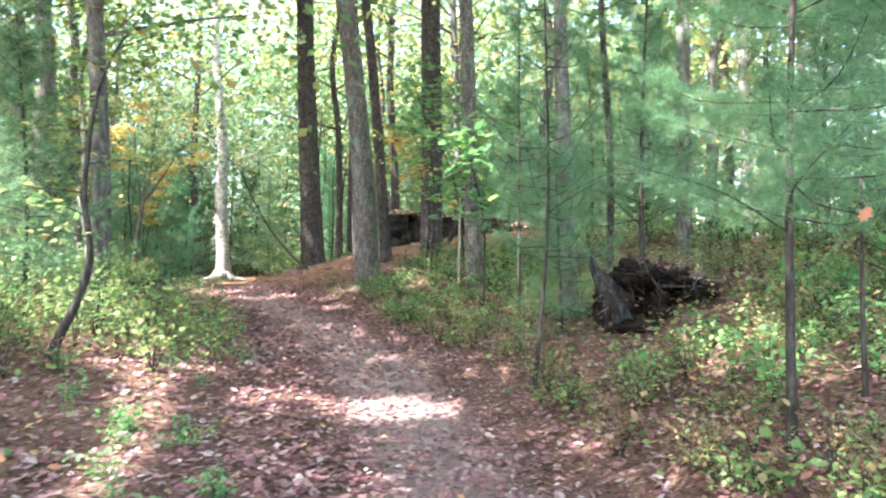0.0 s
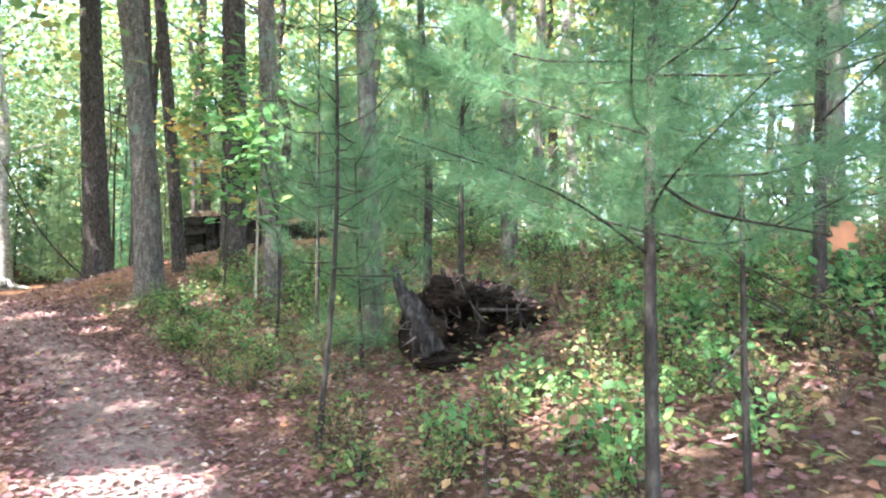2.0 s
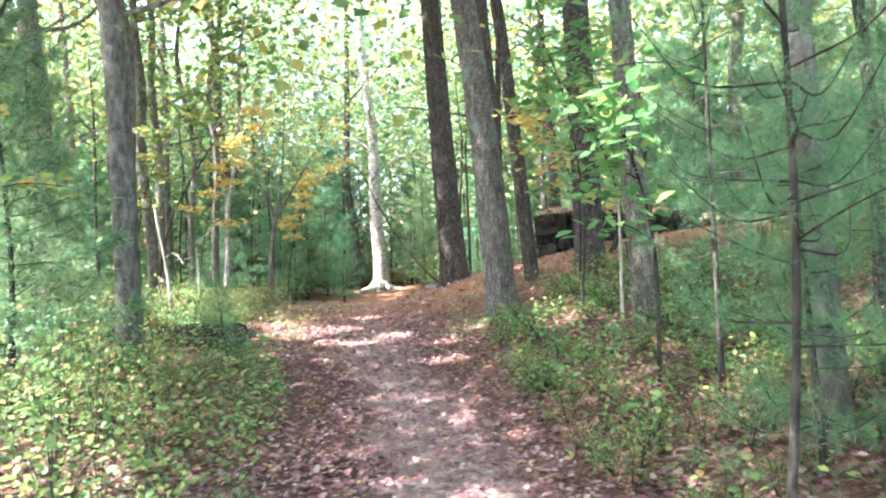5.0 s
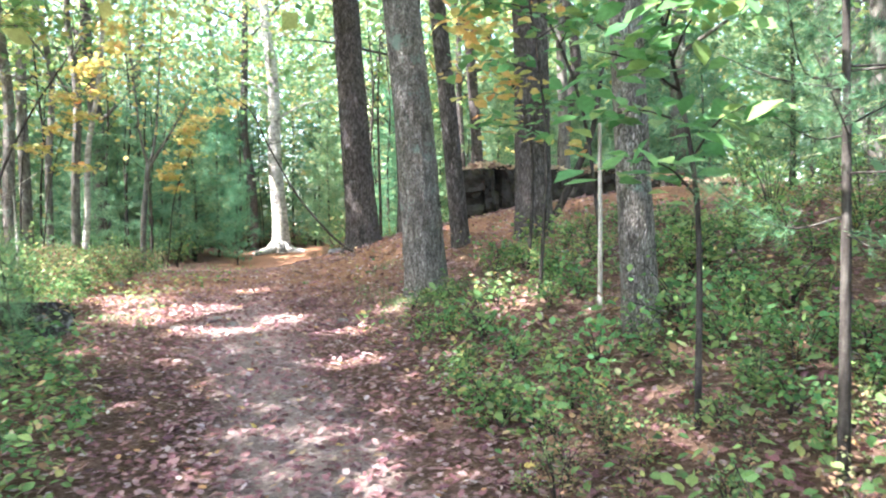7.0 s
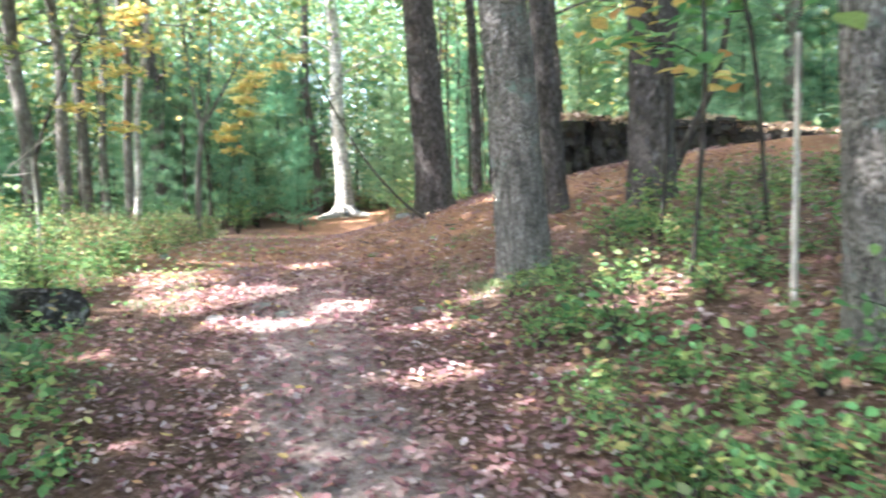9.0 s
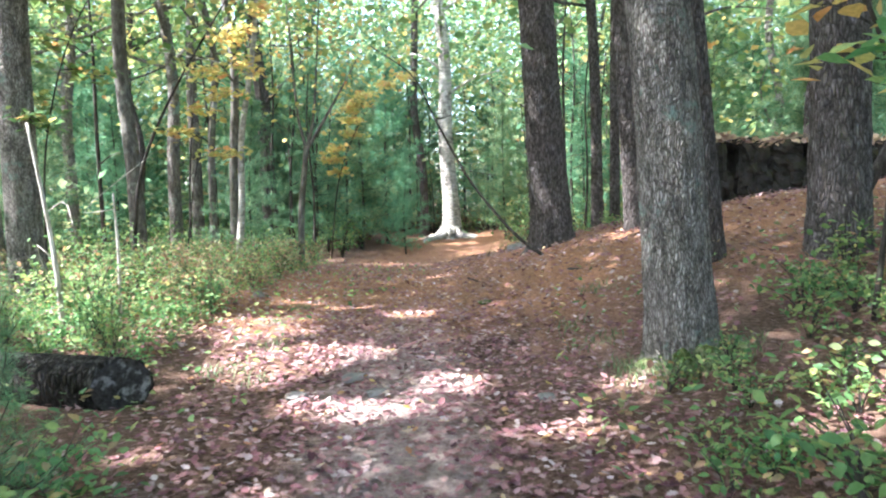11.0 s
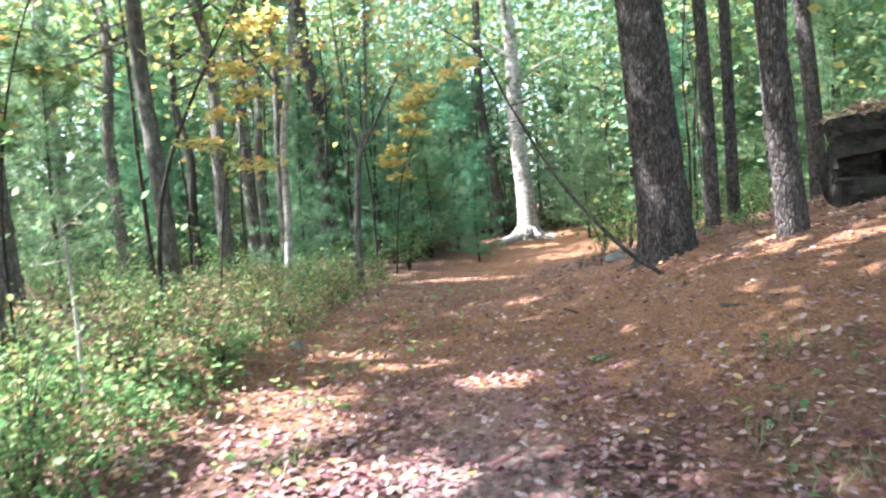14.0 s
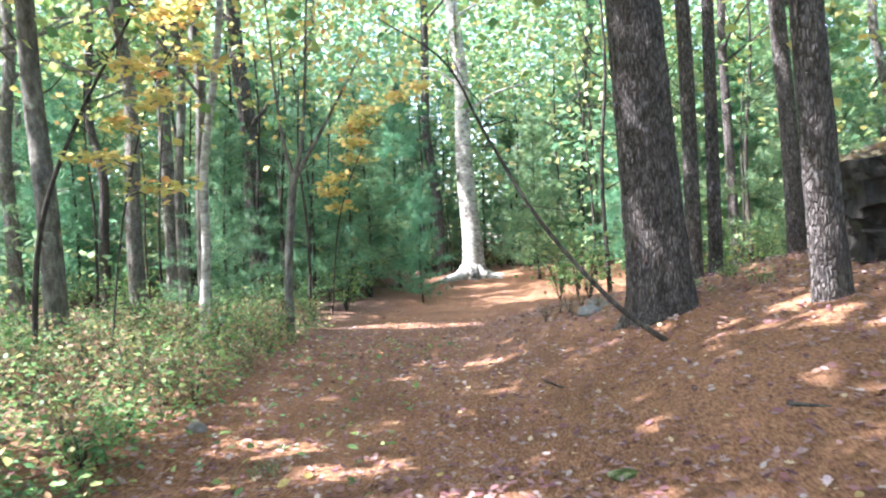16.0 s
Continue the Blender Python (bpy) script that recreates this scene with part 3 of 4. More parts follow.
forked_tree()
MARKED = [("young_maple", "straight grey maple trunk in the woods", BARK_GREY, -2.9, 12.3, 0.14, (-0.01, 0)), ("woodland_pine", "dark pine trunk behind the shrubs", BARK_PINE, -7.6, 32.6, 0.26, (-0.03, 0)),
          ("slim_tree", "slim grey trunk in the woods", BARK_GREY, -7.7, 28.4, 0.1, (0.01, 0)), ("woodland_pine", "dark pine trunk on the far side of the ridge", BARK_PINE, 1.72, 24.8, 0.12, (0.0, 0)), ("woodland_pine", "thin dark pine trunk on the far side of the ridge", BARK_PINE, 2.12, 25.2, 0.1, (0.005, 0)),
          ("woodland_pine", "thin dark pine trunk on the far side of the ridge", BARK_PINE, 4.5, 32.9, 0.14, (-0.02, 0)), ("woodland_pine", "dark pine trunk behind the ledge", BARK_PINE, 4.15, 27.7, 0.17, (-0.03, 0)), ("slim_tree", "dark slim trunk behind the birch", BARK_PINE, -3.9, 41.5, 0.2, (0.0, 0)),
          ("grey_oak", "broad grey oak trunk beyond the shrubs", BARK_OAK, -9.1, 22.1, 0.24, (-0.03, 0)), ("grey_oak", "grey oak trunk deep in the woods", BARK_OAK, -11.6, 26.7, 0.18, (0, 0)), ("grey_oak", "grey oak trunk deep in the woods", BARK_OAK, -12.3, 29.6, 0.17, (0, 0)),
          ("grey_oak", "grey oak trunk deep in the woods", BARK_OAK, -8.7, 28.4, 0.17, (0, 0)), ("slim_tree", "slim grey trunk in the woods", BARK_GREY, -10, 32.6, 0.2, (0, 0)), ("slim_tree", "slim grey trunk in the woods", BARK_GREY, -6.3, 26.3, 0.11, (0.02, 0)),
          ("slim_tree", "slim grey trunk on the bank", BARK_GREY, 6.0, 11.8, 0.13, (-0.02, 0)), ("slim_tree", "thin dark crooked trunk on the bank", BARK_PINE, 4.0, 10.5, 0.055, (0.0, 0)), ("slim_tree", "slim grey trunk on the bank", BARK_GREY, 7.5, 13.2, 0.1, (-0.04, 0)),
          ("slim_tree", "slim grey trunk on the bank", BARK_GREY, 7.5, 7.6, 0.12, (0, 0)), ("slim_tree", "pale slim trunk on the bank", BARK_WHITE, 9.2, 14.6, 0.11, (0, 0)), ("slim_tree", "slim grey trunk on the bank", BARK_GREY, 7.7, 16.4, 0.14, (0, 0)),
          ("grey_oak", "grey oak trunk beyond the shrubs", BARK_OAK, -6.4, 17.3, 0.2, (-0.02, 0)), ("grey_oak", "pale grey oak trunk above the shrubs", BARK_OAK, -5.0, 17.3, 0.19, (-0.01, 0)), ("slim_tree", "slim grey trunk behind the ledge", BARK_GREY, 4.9, 21.9, 0.12, (-0.02, 0))]
for k, (nm, lb, mt, x, y, r, ln) in enumerate(MARKED):
    big_tree(nm, lb, x, y, r, 12 + (k * 37 % 5), ln, mt, 40 + k, sides=16, flare=0.3, bend=0.14, limbs=7, crown_from=0.3, leaves=800, leaf_size=0.2)

# the woods all round: a few kinds of tree, set at random away from the trail
kinds = [big_tree("woodland_tree", "grey-barked broadleaf tree in the surrounding woods", 14, 20 + k, 0.11 + 0.035 * k, 11 + k, (0.01 * k - 0.02, 0), (BARK_GREY, BARK_OAK, BARK_PINE, BARK_GREY)[k], 90 + k, sides=12, flare=0.3, bend=0.2, limbs=10, crown_from=0.2, leaves=1300, leaf_size=0.24, sprays=False) for k in range(4)]
for t in kinds:
    tagged(t, group="woodland trees")
taken = [(x, y) for _, _, _, x, y, _, _ in MARKED] + [(1.28, 14.95), (0.66, 21.7), (1.95, 16.9), (1.76, 20.1), (2.8, 16.3), (2.6, 12.25), (2.5, 8.25), (-2.5, 38.9), (-6.8, 22.95), (-5.5, 24.4), (-4.45, 25.3)]
made = 0
while made < 190:
    x, y = rng.uniform(-42, 42), rng.uniform(-16, 78)
    tx = lerp_table(TRAIL_X, y)
    side = x - tx
    if (abs(side) < 7.5 and y < 37) or (abs(side) < 4.5 and y < 46) or any((x - a) ** 2 + (y - b) ** 2 < 3.2 for a, b in taken):
        continue
    if any((x + 0.69 * h - a) ** 2 + (y + 0.2 * h - b) ** 2 < 5.0 for h in (4, 6, 8, 10, 12) for a, b, _, _ in SUN_SPOTS[:15]):
        continue
    taken.append((x, y))
    g = ground(max(-16, min(16, x)), max(-8, min(44, y)))
    copy_thing(kinds[made % 4], pose(x, y, g - 0.05, 0, 0, rng.uniform(0, 360)) @ Matrix.Scale(rng.uniform(0.8, 1.25), 4))
    made += 1

# ---- young pines ----
p_near = conifer("young_white_pine", "young white pine with soft blue-green needles beside the trail", 4.6, 0.027, 1, 10, 1.5, 7000, 0.1, start=0.36, bare=0.15, needles=18, width=0.011)
place_at(p_near, 1.9, 4.3)
place_at(conifer("young_white_pine", "young white pine with soft blue-green needles on the bank", 4.4, 0.04, 2, 12, 1.8, 8000, 0.1, start=0.24, bare=0.2, needles=18, width=0.011), 3.7, 5.0)
place_at(conifer("pine_sapling", "thin pine sapling with sparse needles on the bank", 4.2, 0.022, 3, 11, 0.9, 1300, 0.1, start=0.4, bare=0.3, needles=16, width=0.012), 1.62, 7.2)
place_at(conifer("young_white_pine", "young white pine with soft blue-green needles behind the upturned roots", 5.0, 0.04, 4, 12, 1.8, 4200, 0.11, start=0.25, bare=0.25, needles=16, width=0.013), 3.9, 9.4)
place_at(conifer("pine_sapling", "thin pine sapling with sparse needles among shrubs", 4.4, 0.026, 5, 11, 0.9, 900, 0.1, start=0.35, bare=0.4, needles=16, width=0.012), 2.4, 9.75)
place_at(conifer("pine_seedling", "bushy pine seedling behind the upturned roots", 1.9, 0.02, 8, 8, 0.75, 1500, 0.1, start=0.1, needles=16, width=0.012), 2.3, 8.15)
place_at(conifer("pine_seedling", "small pine seedling beside the trail", 1.0, 0.014, 9, 6, 0.5, 600, 0.09, start=0.1, needles=16, width=0.012), -2.05, 12.9)
hang = 0.66 - p_near.matrix_basis.translation.z
dry_twig = limb("bough", [(0, 0, hang + 0.25), (-0.3, -0.5, hang + 0.1), (-0.64, -1.11, hang)], 0.008, 0.002, BARK_THIN, p_near, 5, 9, 3)
caught = child("caught_leaf", mesh_from("caught_leaf", LEAF_OAK[0] * 0.065, [LEAF_OAK[1]], LEAF_ORANGE), dry_twig, "curled orange oak leaf")
caught.matrix_basis = pose(-0.64, -1.11, hang - 0.03, 75, 30, -50)
far_pine = conifer("understory_pine", "dark young pine in the understory of the woods", 5.5, 0.05, 6, 15, 1.9, 1500, 0.27, start=0.16, needles=9, width=0.035, far=True, material=NEEDLES_FAR)
place_at(far_pine, -5.7, 30.9)
tagged(far_pine, group="understory pines")
for k, (x, y, s) in enumerate([(-5.0, 34.0, 1.1), (-0.3, 36, 0.9), (-8.6, 34.4, 1.2), (-1.2, 43, 1.1), (-4.5, 44, 1.2), (-3.6, 11.3, 0.75), (-4.6, 13.6, 0.7), (-7.5, 14.5, 0.9), (-10.5, 25, 1.0), (-9.0, 37, 1.2), (2.2, 33, 1.0), (5.2, 30, 1.1), (7.2, 24, 1.0), (8.5, 11, 0.9), (6.8, 17.0, 0.9), (10, 8, 1.0), (-6.2, 27.2, 0.7), (1.3, 40, 1.2), (-13, 33, 1.1), (9, 33, 1.2), (5.6, 8.2, 0.8), (-3.4, 33, 0.55), (6.4, 13.8, 0.8), (-12, 19, 1.1)]):
    copy_thing(far_pine, pose(x, y, ground(x, y) - 0.04, 0, 0, k * 77) @ Matrix.Scale(s, 4))

wide_pine = conifer("understory_pine", "bushy dark young pine in the understory of the woods", 6.5, 0.06, 16, 16, 2.4, 2100, 0.3, start=0.14, needles=9, width=0.035, far=True, material=NEEDLES_FAR)
place_at(wide_pine, -4.6, 36.5)
tagged(wide_pine, group="understory pines")
q_pine = np.random.default_rng(77)
planted = 0
while planted < 46:
    x, y = q_pine.uniform(-19, 15), q_pine.uniform(24, 52)
    d = x - lerp_table(TRAIL_X, y)
    if (abs(d) < 7.0 and y < 30) or (abs(d) < 3.0 and y < 43) or not -14 < d < 16:
        continue
    copy_thing((wide_pine, far_pine)[planted % 2], pose(x, y, ground(max(-16, min(16, x)), min(44, y)) - 0.04, 0, 0, planted * 77) @ Matrix.Scale(q_pine.uniform(0.6, 1.15), 4))
    planted += 1

def pole_sapling(seed, height, r, lean):
    e = grove("pole_sapling", "thin dark bare-stemmed sapling crowded in the far understory", "sapling", "crowded saplings")
    q = np.random.default_rng(seed)
    top = (lean * height, q.normal() * 0.2, height)
    line = [(0, 0, -0.1), (lean * height * 0.3 + q.normal() * 0.06, 0, height * 0.35), (lean * height * 0.7 + q.normal() * 0.1, q.normal() * 0.1, height * 0.7), top]
    limb("trunk", line, r, r * 0.35, BARK_THIN, e, 7, 12, seed)
    for k in range(5):
        h = height * q.uniform(0.3, 0.9)
        b = np.array((lean * h, 0, h))
        a = q.uniform(0, 6.28)
        limb("branch", [b, b + np.array((math.cos(a) * 0.3, math.sin(a) * 0.3, 0.15)), b + np.array((math.cos(a) * 0.7, math.sin(a) * 0.7, 0.35 + 0.3 * q.normal()))], r * 0.4, 0.004, BARK_THIN, e, 5, 6, k)
    return e


poles = [pole_sapling(60 + k, 5.0 + k, 0.035 + 0.012 * k, 0.05 * (k - 1)) for k in range(3)]
q_pole = np.random.default_rng(61)
standing = 0
while standing < 75:
    x, y = q_pole.uniform(-11, 5), q_pole.uniform(28, 45)
    if abs(x - lerp_table(TRAIL_X, y)) < (2.6 if y < 41 else 0.0) or not clear(x, y, -2.5, 38.9, 1.2):
        continue
    m = pose(x, y, ground(x, min(44, y)) - 0.03, 0, 0, q_pole.uniform(0, 360)) @ Matrix.Scale(q_pole.uniform(0.6, 1.2), 4)
    if standing < 3:
        poles[standing].matrix_basis = m
    else:
        copy_thing(poles[standing % 3], m)
    standing += 1

# ---- broad-leaved boughs that hang over the trail ----
def leafy_bough(name, label, x, y, ctrl, leaf, count, size, seed, r=0.02):
    """A thin leaning stem with level sprays of broad leaves."""
    q = np.random.default_rng(seed)
    e = grove(name, label, "sapling")
    line = curve_points(ctrl, 30)
    v, f = tube(line, np.linspace(r, 0.004, 30), 8, seed=seed)
    child("stem", mesh_from("stem", v, f, BARK_THIN), e)
    for k in range(10):
        b = line[int(10 + k * 19 / 9)]
        a = q.uniform(0, 6.28)
        end = b + np.array((math.cos(a), math.sin(a), q.uniform(-0.1, 0.25))) * q.uniform(0.35, 0.8)
        tw = curve_points([b, (b + end) / 2 + np.array((0, 0, 0.05)), end], 8)
        v, f = tube(tw, np.linspace(0.008, 0.002, 8), 5, seed=k)
        twig = child("twig", mesh_from("twig", v, f, BARK_THIN), e)
        m = count // 10
        P = tw[q.integers(2, 8, m)] + q.normal(size=(m, 3)) * (0.13, 0.13, 0.05)
        N = np.array((0, 0, 1.0)) + q.normal(size=(m, 3)) * 0.35
        v, f = cloud(P, q.uniform(0.6, 1.2, m) * size, LEAF_OVAL, normals=N)
        child("foliage", mesh_from("foliage", v, [f], leaf), twig)
    return place_at(e, x, y)


leafy_bough("beech_sapling", "leaning sapling with fresh green leaf sprays", 2.1, 13.4, [(0, 0, 0), (0.05, -0.1, 1.4), (-0.2, -0.5, 2.6), (-0.6, -1.0, 3.4)], LEAF_FRESH, 280, 0.15, 1)
leafy_bough("beech_sapling", "leaning sapling with green leaves turning yellow", 2.9, 14.0, [(0, 0, 0), (-0.3, -0.3, 1.5), (-0.9, -0.7, 2.5), (-1.5, -1.0, 3.0)], LEAF_FRESH, 280, 0.15, 2)
leafy_bough("chestnut_sapling", "sapling with drooping orange and yellow leaves", 2.3, 14.6, [(0, 0, 0), (0, -0.2, 1.3), (-0.3, -0.3, 2.1), (-0.6, -0.5, 2.5)], LEAF_GOLD, 160, 0.17, 3)
leafy_bough("maple_sapling", "bent sapling with golden autumn leaves", -5.3, 21.6, [(0, 0, 0), (0.2, 0.2, 1.9), (0.8, 0.1, 3.4), (1.9, 0, 4.5)], LEAF_GOLD, 800, 0.13, 4, r=0.014)
leafy_bough("maple_sapling", "bent sapling with yellow-green leaves over the shrubs", -5.0, 17.6, [(0, 0, 0), (0.1, 0, 1.9), (0.7, 0, 3.4), (2.0, 0, 4.5)], LEAF_CANOPY, 700, 0.12, 5, r=0.013)
leafy_bough("maple_sapling", "bent sapling with yellow-green leaves beside the trail", -2.7, 8.9, [(0, 0, 0), (0.35, 0, 0.9), (0.3, 0, 1.7), (0.45, 0, 2.8), (0.9, 0, 3.6)], LEAF_CANOPY, 260, 0.11, 6, r=0.05)
leafy_bough("beech_sapling", "sapling with broad green leaves above the trail's edge", 2.2, 10.6, [(0, 0, 0), (0, 0, 1.2), (-0.2, -0.1, 2.0), (-0.5, -0.3, 2.6)], LEAF_FRESH, 300, 0.15, 7)
leafy_bough("maple_sapling", "sapling with golden leaves before the birch", -4.9, 29.5, [(0, 0, 0), (0.3, 0, 2.2), (1.0, 0, 3.8), (1.9, 0, 4.8)], LEAF_GOLD, 1100, 0.15, 8)


# ---- upturned roots ----
def clod(name, size, seed, mat, parent, at, knobs=0.35):
    """A lump of packed soil or a rough stone."""
    bm = bmesh.new()
    bmesh.ops.create_icosphere(bm, subdivisions=4, radius=1.0)
    o = Vector((seed * 3.1, seed * 1.7, 0))
    for v in bm.verts:
        p = v.co.copy()
        k = 1 + knobs * noise.noise(p * 1.6 + o) - knobs * abs(noise.noise(p * 3.3 + o)) + 0.1 * noise.noise(p * 8 + o)
        v.co = Vector((p.x * size[0], p.y * size[1], p.z * size[2])) * k
    me = bpy.data.meshes.new(name)
    bm.to_mesh(me)
    bm.free()
    me.materials.append(mat)
    ob = child(name, me, parent)
    ob.location = at
    return ob


def root_plate():
    e = grove("upturned_roots", "dark upturned root plate with a hollow and a grey snag", "tree roots")
    q = np.random.default_rng(21)
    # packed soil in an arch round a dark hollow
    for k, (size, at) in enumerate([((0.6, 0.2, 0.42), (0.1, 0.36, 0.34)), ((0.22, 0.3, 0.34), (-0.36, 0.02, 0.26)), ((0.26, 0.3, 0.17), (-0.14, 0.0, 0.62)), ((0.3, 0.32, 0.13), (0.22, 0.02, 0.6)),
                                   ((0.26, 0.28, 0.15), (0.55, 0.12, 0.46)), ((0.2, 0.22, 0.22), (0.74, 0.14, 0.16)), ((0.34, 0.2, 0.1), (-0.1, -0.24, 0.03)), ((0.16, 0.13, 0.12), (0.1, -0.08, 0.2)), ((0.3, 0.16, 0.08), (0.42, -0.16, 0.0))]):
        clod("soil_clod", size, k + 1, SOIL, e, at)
    for k in range(46):
        a = q.uniform(-0.3, 3.5)
        b = np.array((0.1 + math.cos(a) * 0.5, -0.1 + q.uniform(-0.15, 0.1), 0.3 + math.sin(a) * 0.34))
        if k % 3:
            d = np.array((q.normal() * 0.25, q.uniform(-0.5, 0.0), -0.8))
        else:
            d = np.array((math.cos(a) * 0.9, q.uniform(-0.6, 0.1), math.sin(a) * 0.8))
        ln = q.uniform(0.15, 0.42)
        limb("root", [b, b + d * ln * 0.5 + q.normal(size=3) * 0.05, b + d * ln + q.normal(size=3) * 0.08], q.uniform(0.006, 0.02), 0.003, (BARK_GREY, BARK_THIN, BARK_PINE)[k % 3], e, 6, 8, k)
    for k, (x, z) in enumerate(((-0.2, 0.78), (0.12, 0.74))):
        limb("root_stub", [(x, 0, z - 0.15), (x + 0.01, -0.02, z), (x + 0.05 * (k - 0.5), -0.03, z + 0.1)], 0.05, 0.012, BARK_PINE, e, 9, 10, 50 + k, lobes=0.15)
    limb("root_beam", [(0.1, -0.2, 0.5), (0.35, -0.22, 0.5), (0.62, -0.1, 0.5)], 0.02, 0.012, BARK_THIN, e, 9, 12, 55, lobes=0.15)
    limb("snag", [(-0.34, -0.06, -0.1), (-0.44, -0.1, 0.35), (-0.58, -0.06, 0.66), (-0.64, -0.03, 0.86)], 0.12, 0.025, BARK_SNAG, e, 16, 26, 5, lobes=0.4, rough=0.09, ridges=5)
    limb("snag", [(-0.56, -0.14, 0.62), (-0.42, -0.2, 0.42), (-0.3, -0.2, 0.12)], 0.07, 0.1, BARK_SNAG, e, 14, 18, 6, lobes=0.4, rough=0.09, ridges=5)
    P = np.stack([q.uniform(-0.35, 0.85, 330), q.uniform(-0.2, 0.4, 330), np.zeros(330)], 1)
    P[:, 2] = np.interp(P[:, 0], [-0.35, -0.1, 0.25, 0.6, 0.85], [0.6, 0.78, 0.72, 0.6, 0.34]) - 0.25 * np.abs(P[:, 1] - 0.05) + q.uniform(-0.02, 0.03, 330)
    v, f = cloud(P, q.uniform(0.04, 0.08, 330), LEAF_OAK, up=1.2)
    child("leaf_cover", mesh_from("leaf_cover", v, [f], LITTER), e, "brown leaves caught on the soil")
    return place_at(e, 2.95, 7.6, 0.12, -20, 0.88)


root_plate()


# ---- rock ledge on the ridge ----
def ledge():
    e = grove("rock_ledge", "low ledge of broken rock, darkened for its shaded face, topped with dry leaves", "rock")
    q = np.random.default_rng(5)
    length = 5.6
    top_at = lambda x: np.interp(x, [0, 0.7, 1.6, 2.6, 3.6, length], [0.9, 0.98, 0.88, 0.84, 0.7, 0.5])
    x = 0.3
    while x < length - 0.2:
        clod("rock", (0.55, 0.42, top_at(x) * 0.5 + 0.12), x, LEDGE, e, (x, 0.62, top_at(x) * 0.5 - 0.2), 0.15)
        x += 0.5
    x, k = -0.1, 0
    while x < length:
        w = q.uniform(0.25, 0.5)
        z = -0.25
        while z < top_at(x) - 0.1:
            h = min(q.uniform(0.28, 0.55), top_at(x) - z + 0.05)
            bm = bmesh.new()
            bmesh.ops.create_cube(bm, size=1.0)
            bmesh.ops.subdivide_edges(bm, edges=bm.edges[:], cuts=6, use_grid_fill=True)
            o = Vector((k * 5.3, k, 0))
            depth = q.uniform(1.08, 1.18)
            for v in bm.verts:
                c = v.co.copy()
                r = max(abs(c.x), abs(c.z)) * 2
                pinch = 1 - 0.14 * max(0.0, abs(c.y) * 2 - 0.6) * r
                n_ = noise.noise(c * 2.2 + o) * 0.1 + noise.noise(c * 6 + o) * 0.05
                v.co = Vector((c.x * w * pinch * 1.1 + n_ * 0.6, c.y * depth + n_, c.z * h * pinch * 1.16 + n_ * 0.5))
            me = bpy.data.meshes.new("rock")
            bm.to_mesh(me)
            bm.free()
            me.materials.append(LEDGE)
            ob = child("rock", me, e)
            ob.location = (x + w / 2, 0.55 + q.normal() * 0.04 + 0.05 * max(0.0, z) + 0.12 * math.sin(x * 2.1), z + h / 2)
            ob.rotation_euler = (q.normal() * 0.04, q.normal() * 0.05, q.normal() * 0.12)
            z += h
            k += 1
        x += w
    n = 2600
    P = np.stack([q.uniform(-0.1, length, n), q.uniform(-0.12, 1.5, n) , np.zeros(n)], 1)
    P[:, 2] = top_at(P[:, 0]) + 0.05 + 0.08 * np.minimum(P[:, 1], 0.6) + q.uniform(-0.05, 0.06, n) + 0.06 * np.sin(P[:, 0] * 5)
    v, f = cloud(P, q.uniform(0.06, 0.13, n), LEAF_OAK, up=1.6)
    child("leaf_cover", mesh_from("leaf_cover", v, [f], LITTER_PALE), e, "dry leaves lying on the rock")
    e.matrix_basis = pose(2.78, 21.55, 0.88, 0, 0, -6)
    return e


ledge()


# ---- fallen wood and stones ----
def sawn_log():
    e = grove("sawn_log", "old sawn log with a weathered grey end beside the trail", "log")
    line = curve_points([(0, 0, 0.17), (-0.9, 0.25, 0.17), (-1.9, 0.5, 0.16)], 40)
    v, f = tube(line, 0.185, 36, rough=0.02, seed=8, lobes=0.05, ridges=9)
    # sawn at a slant
    axis, d = Vector((1, -0.27, 0)).normalized(), Vector((0.74, -0.67, 0)).normalized()
    across = Vector((-axis.y, axis.x, 0))
    slant = -d.dot(across) / d.dot(axis)
    reach = v @ np.array(axis)
    v = v + np.array(axis)[None] * (slant * (v @ np.array(across)) * np.clip(1 + reach / 0.6, 0, 1))[:, None]
    child("bark", mesh_from("bark", v, f, BARK_LOG), e)
    bm = bmesh.new()
    bmesh.ops.create_circle(bm, cap_ends=False, segments=40, radius=0.172)
    ring = list(bm.verts)
    c = bm.verts.new((0, 0, 0.006))
    for v in ring:
        v.co *= 1 + 0.04 * noise.noise(v.co * 9)
    for a, b in zip(ring, ring[1:] + ring[:1]):
        bm.faces.new((a, b, c))
    bmesh.ops.subdivide_edges(bm, edges=bm.edges[:], cuts=3)
    for v in bm.verts:
        v.co.z += 0.006 * noise.noise(v.co * 22)
    me = bpy.data.meshes.new("cut_end")
    bm.to_mesh(me)
    bm.free()
    me.materials.append(WEATHERED)
    o = child("cut_end", me, e, "weathered grey cut face")
    o.matrix_basis = Matrix.Translation(Vector((0, 0, 0.17)) + d * 0.008) @ d.to_track_quat('Z', 'Y').to_matrix().to_4x4() @ Matrix.Diagonal((1 / d.dot(axis), 1.0, 1.0, 1.0))
    return place_at(e, -2.36, 14.42, 0.03, 4)


sawn_log()


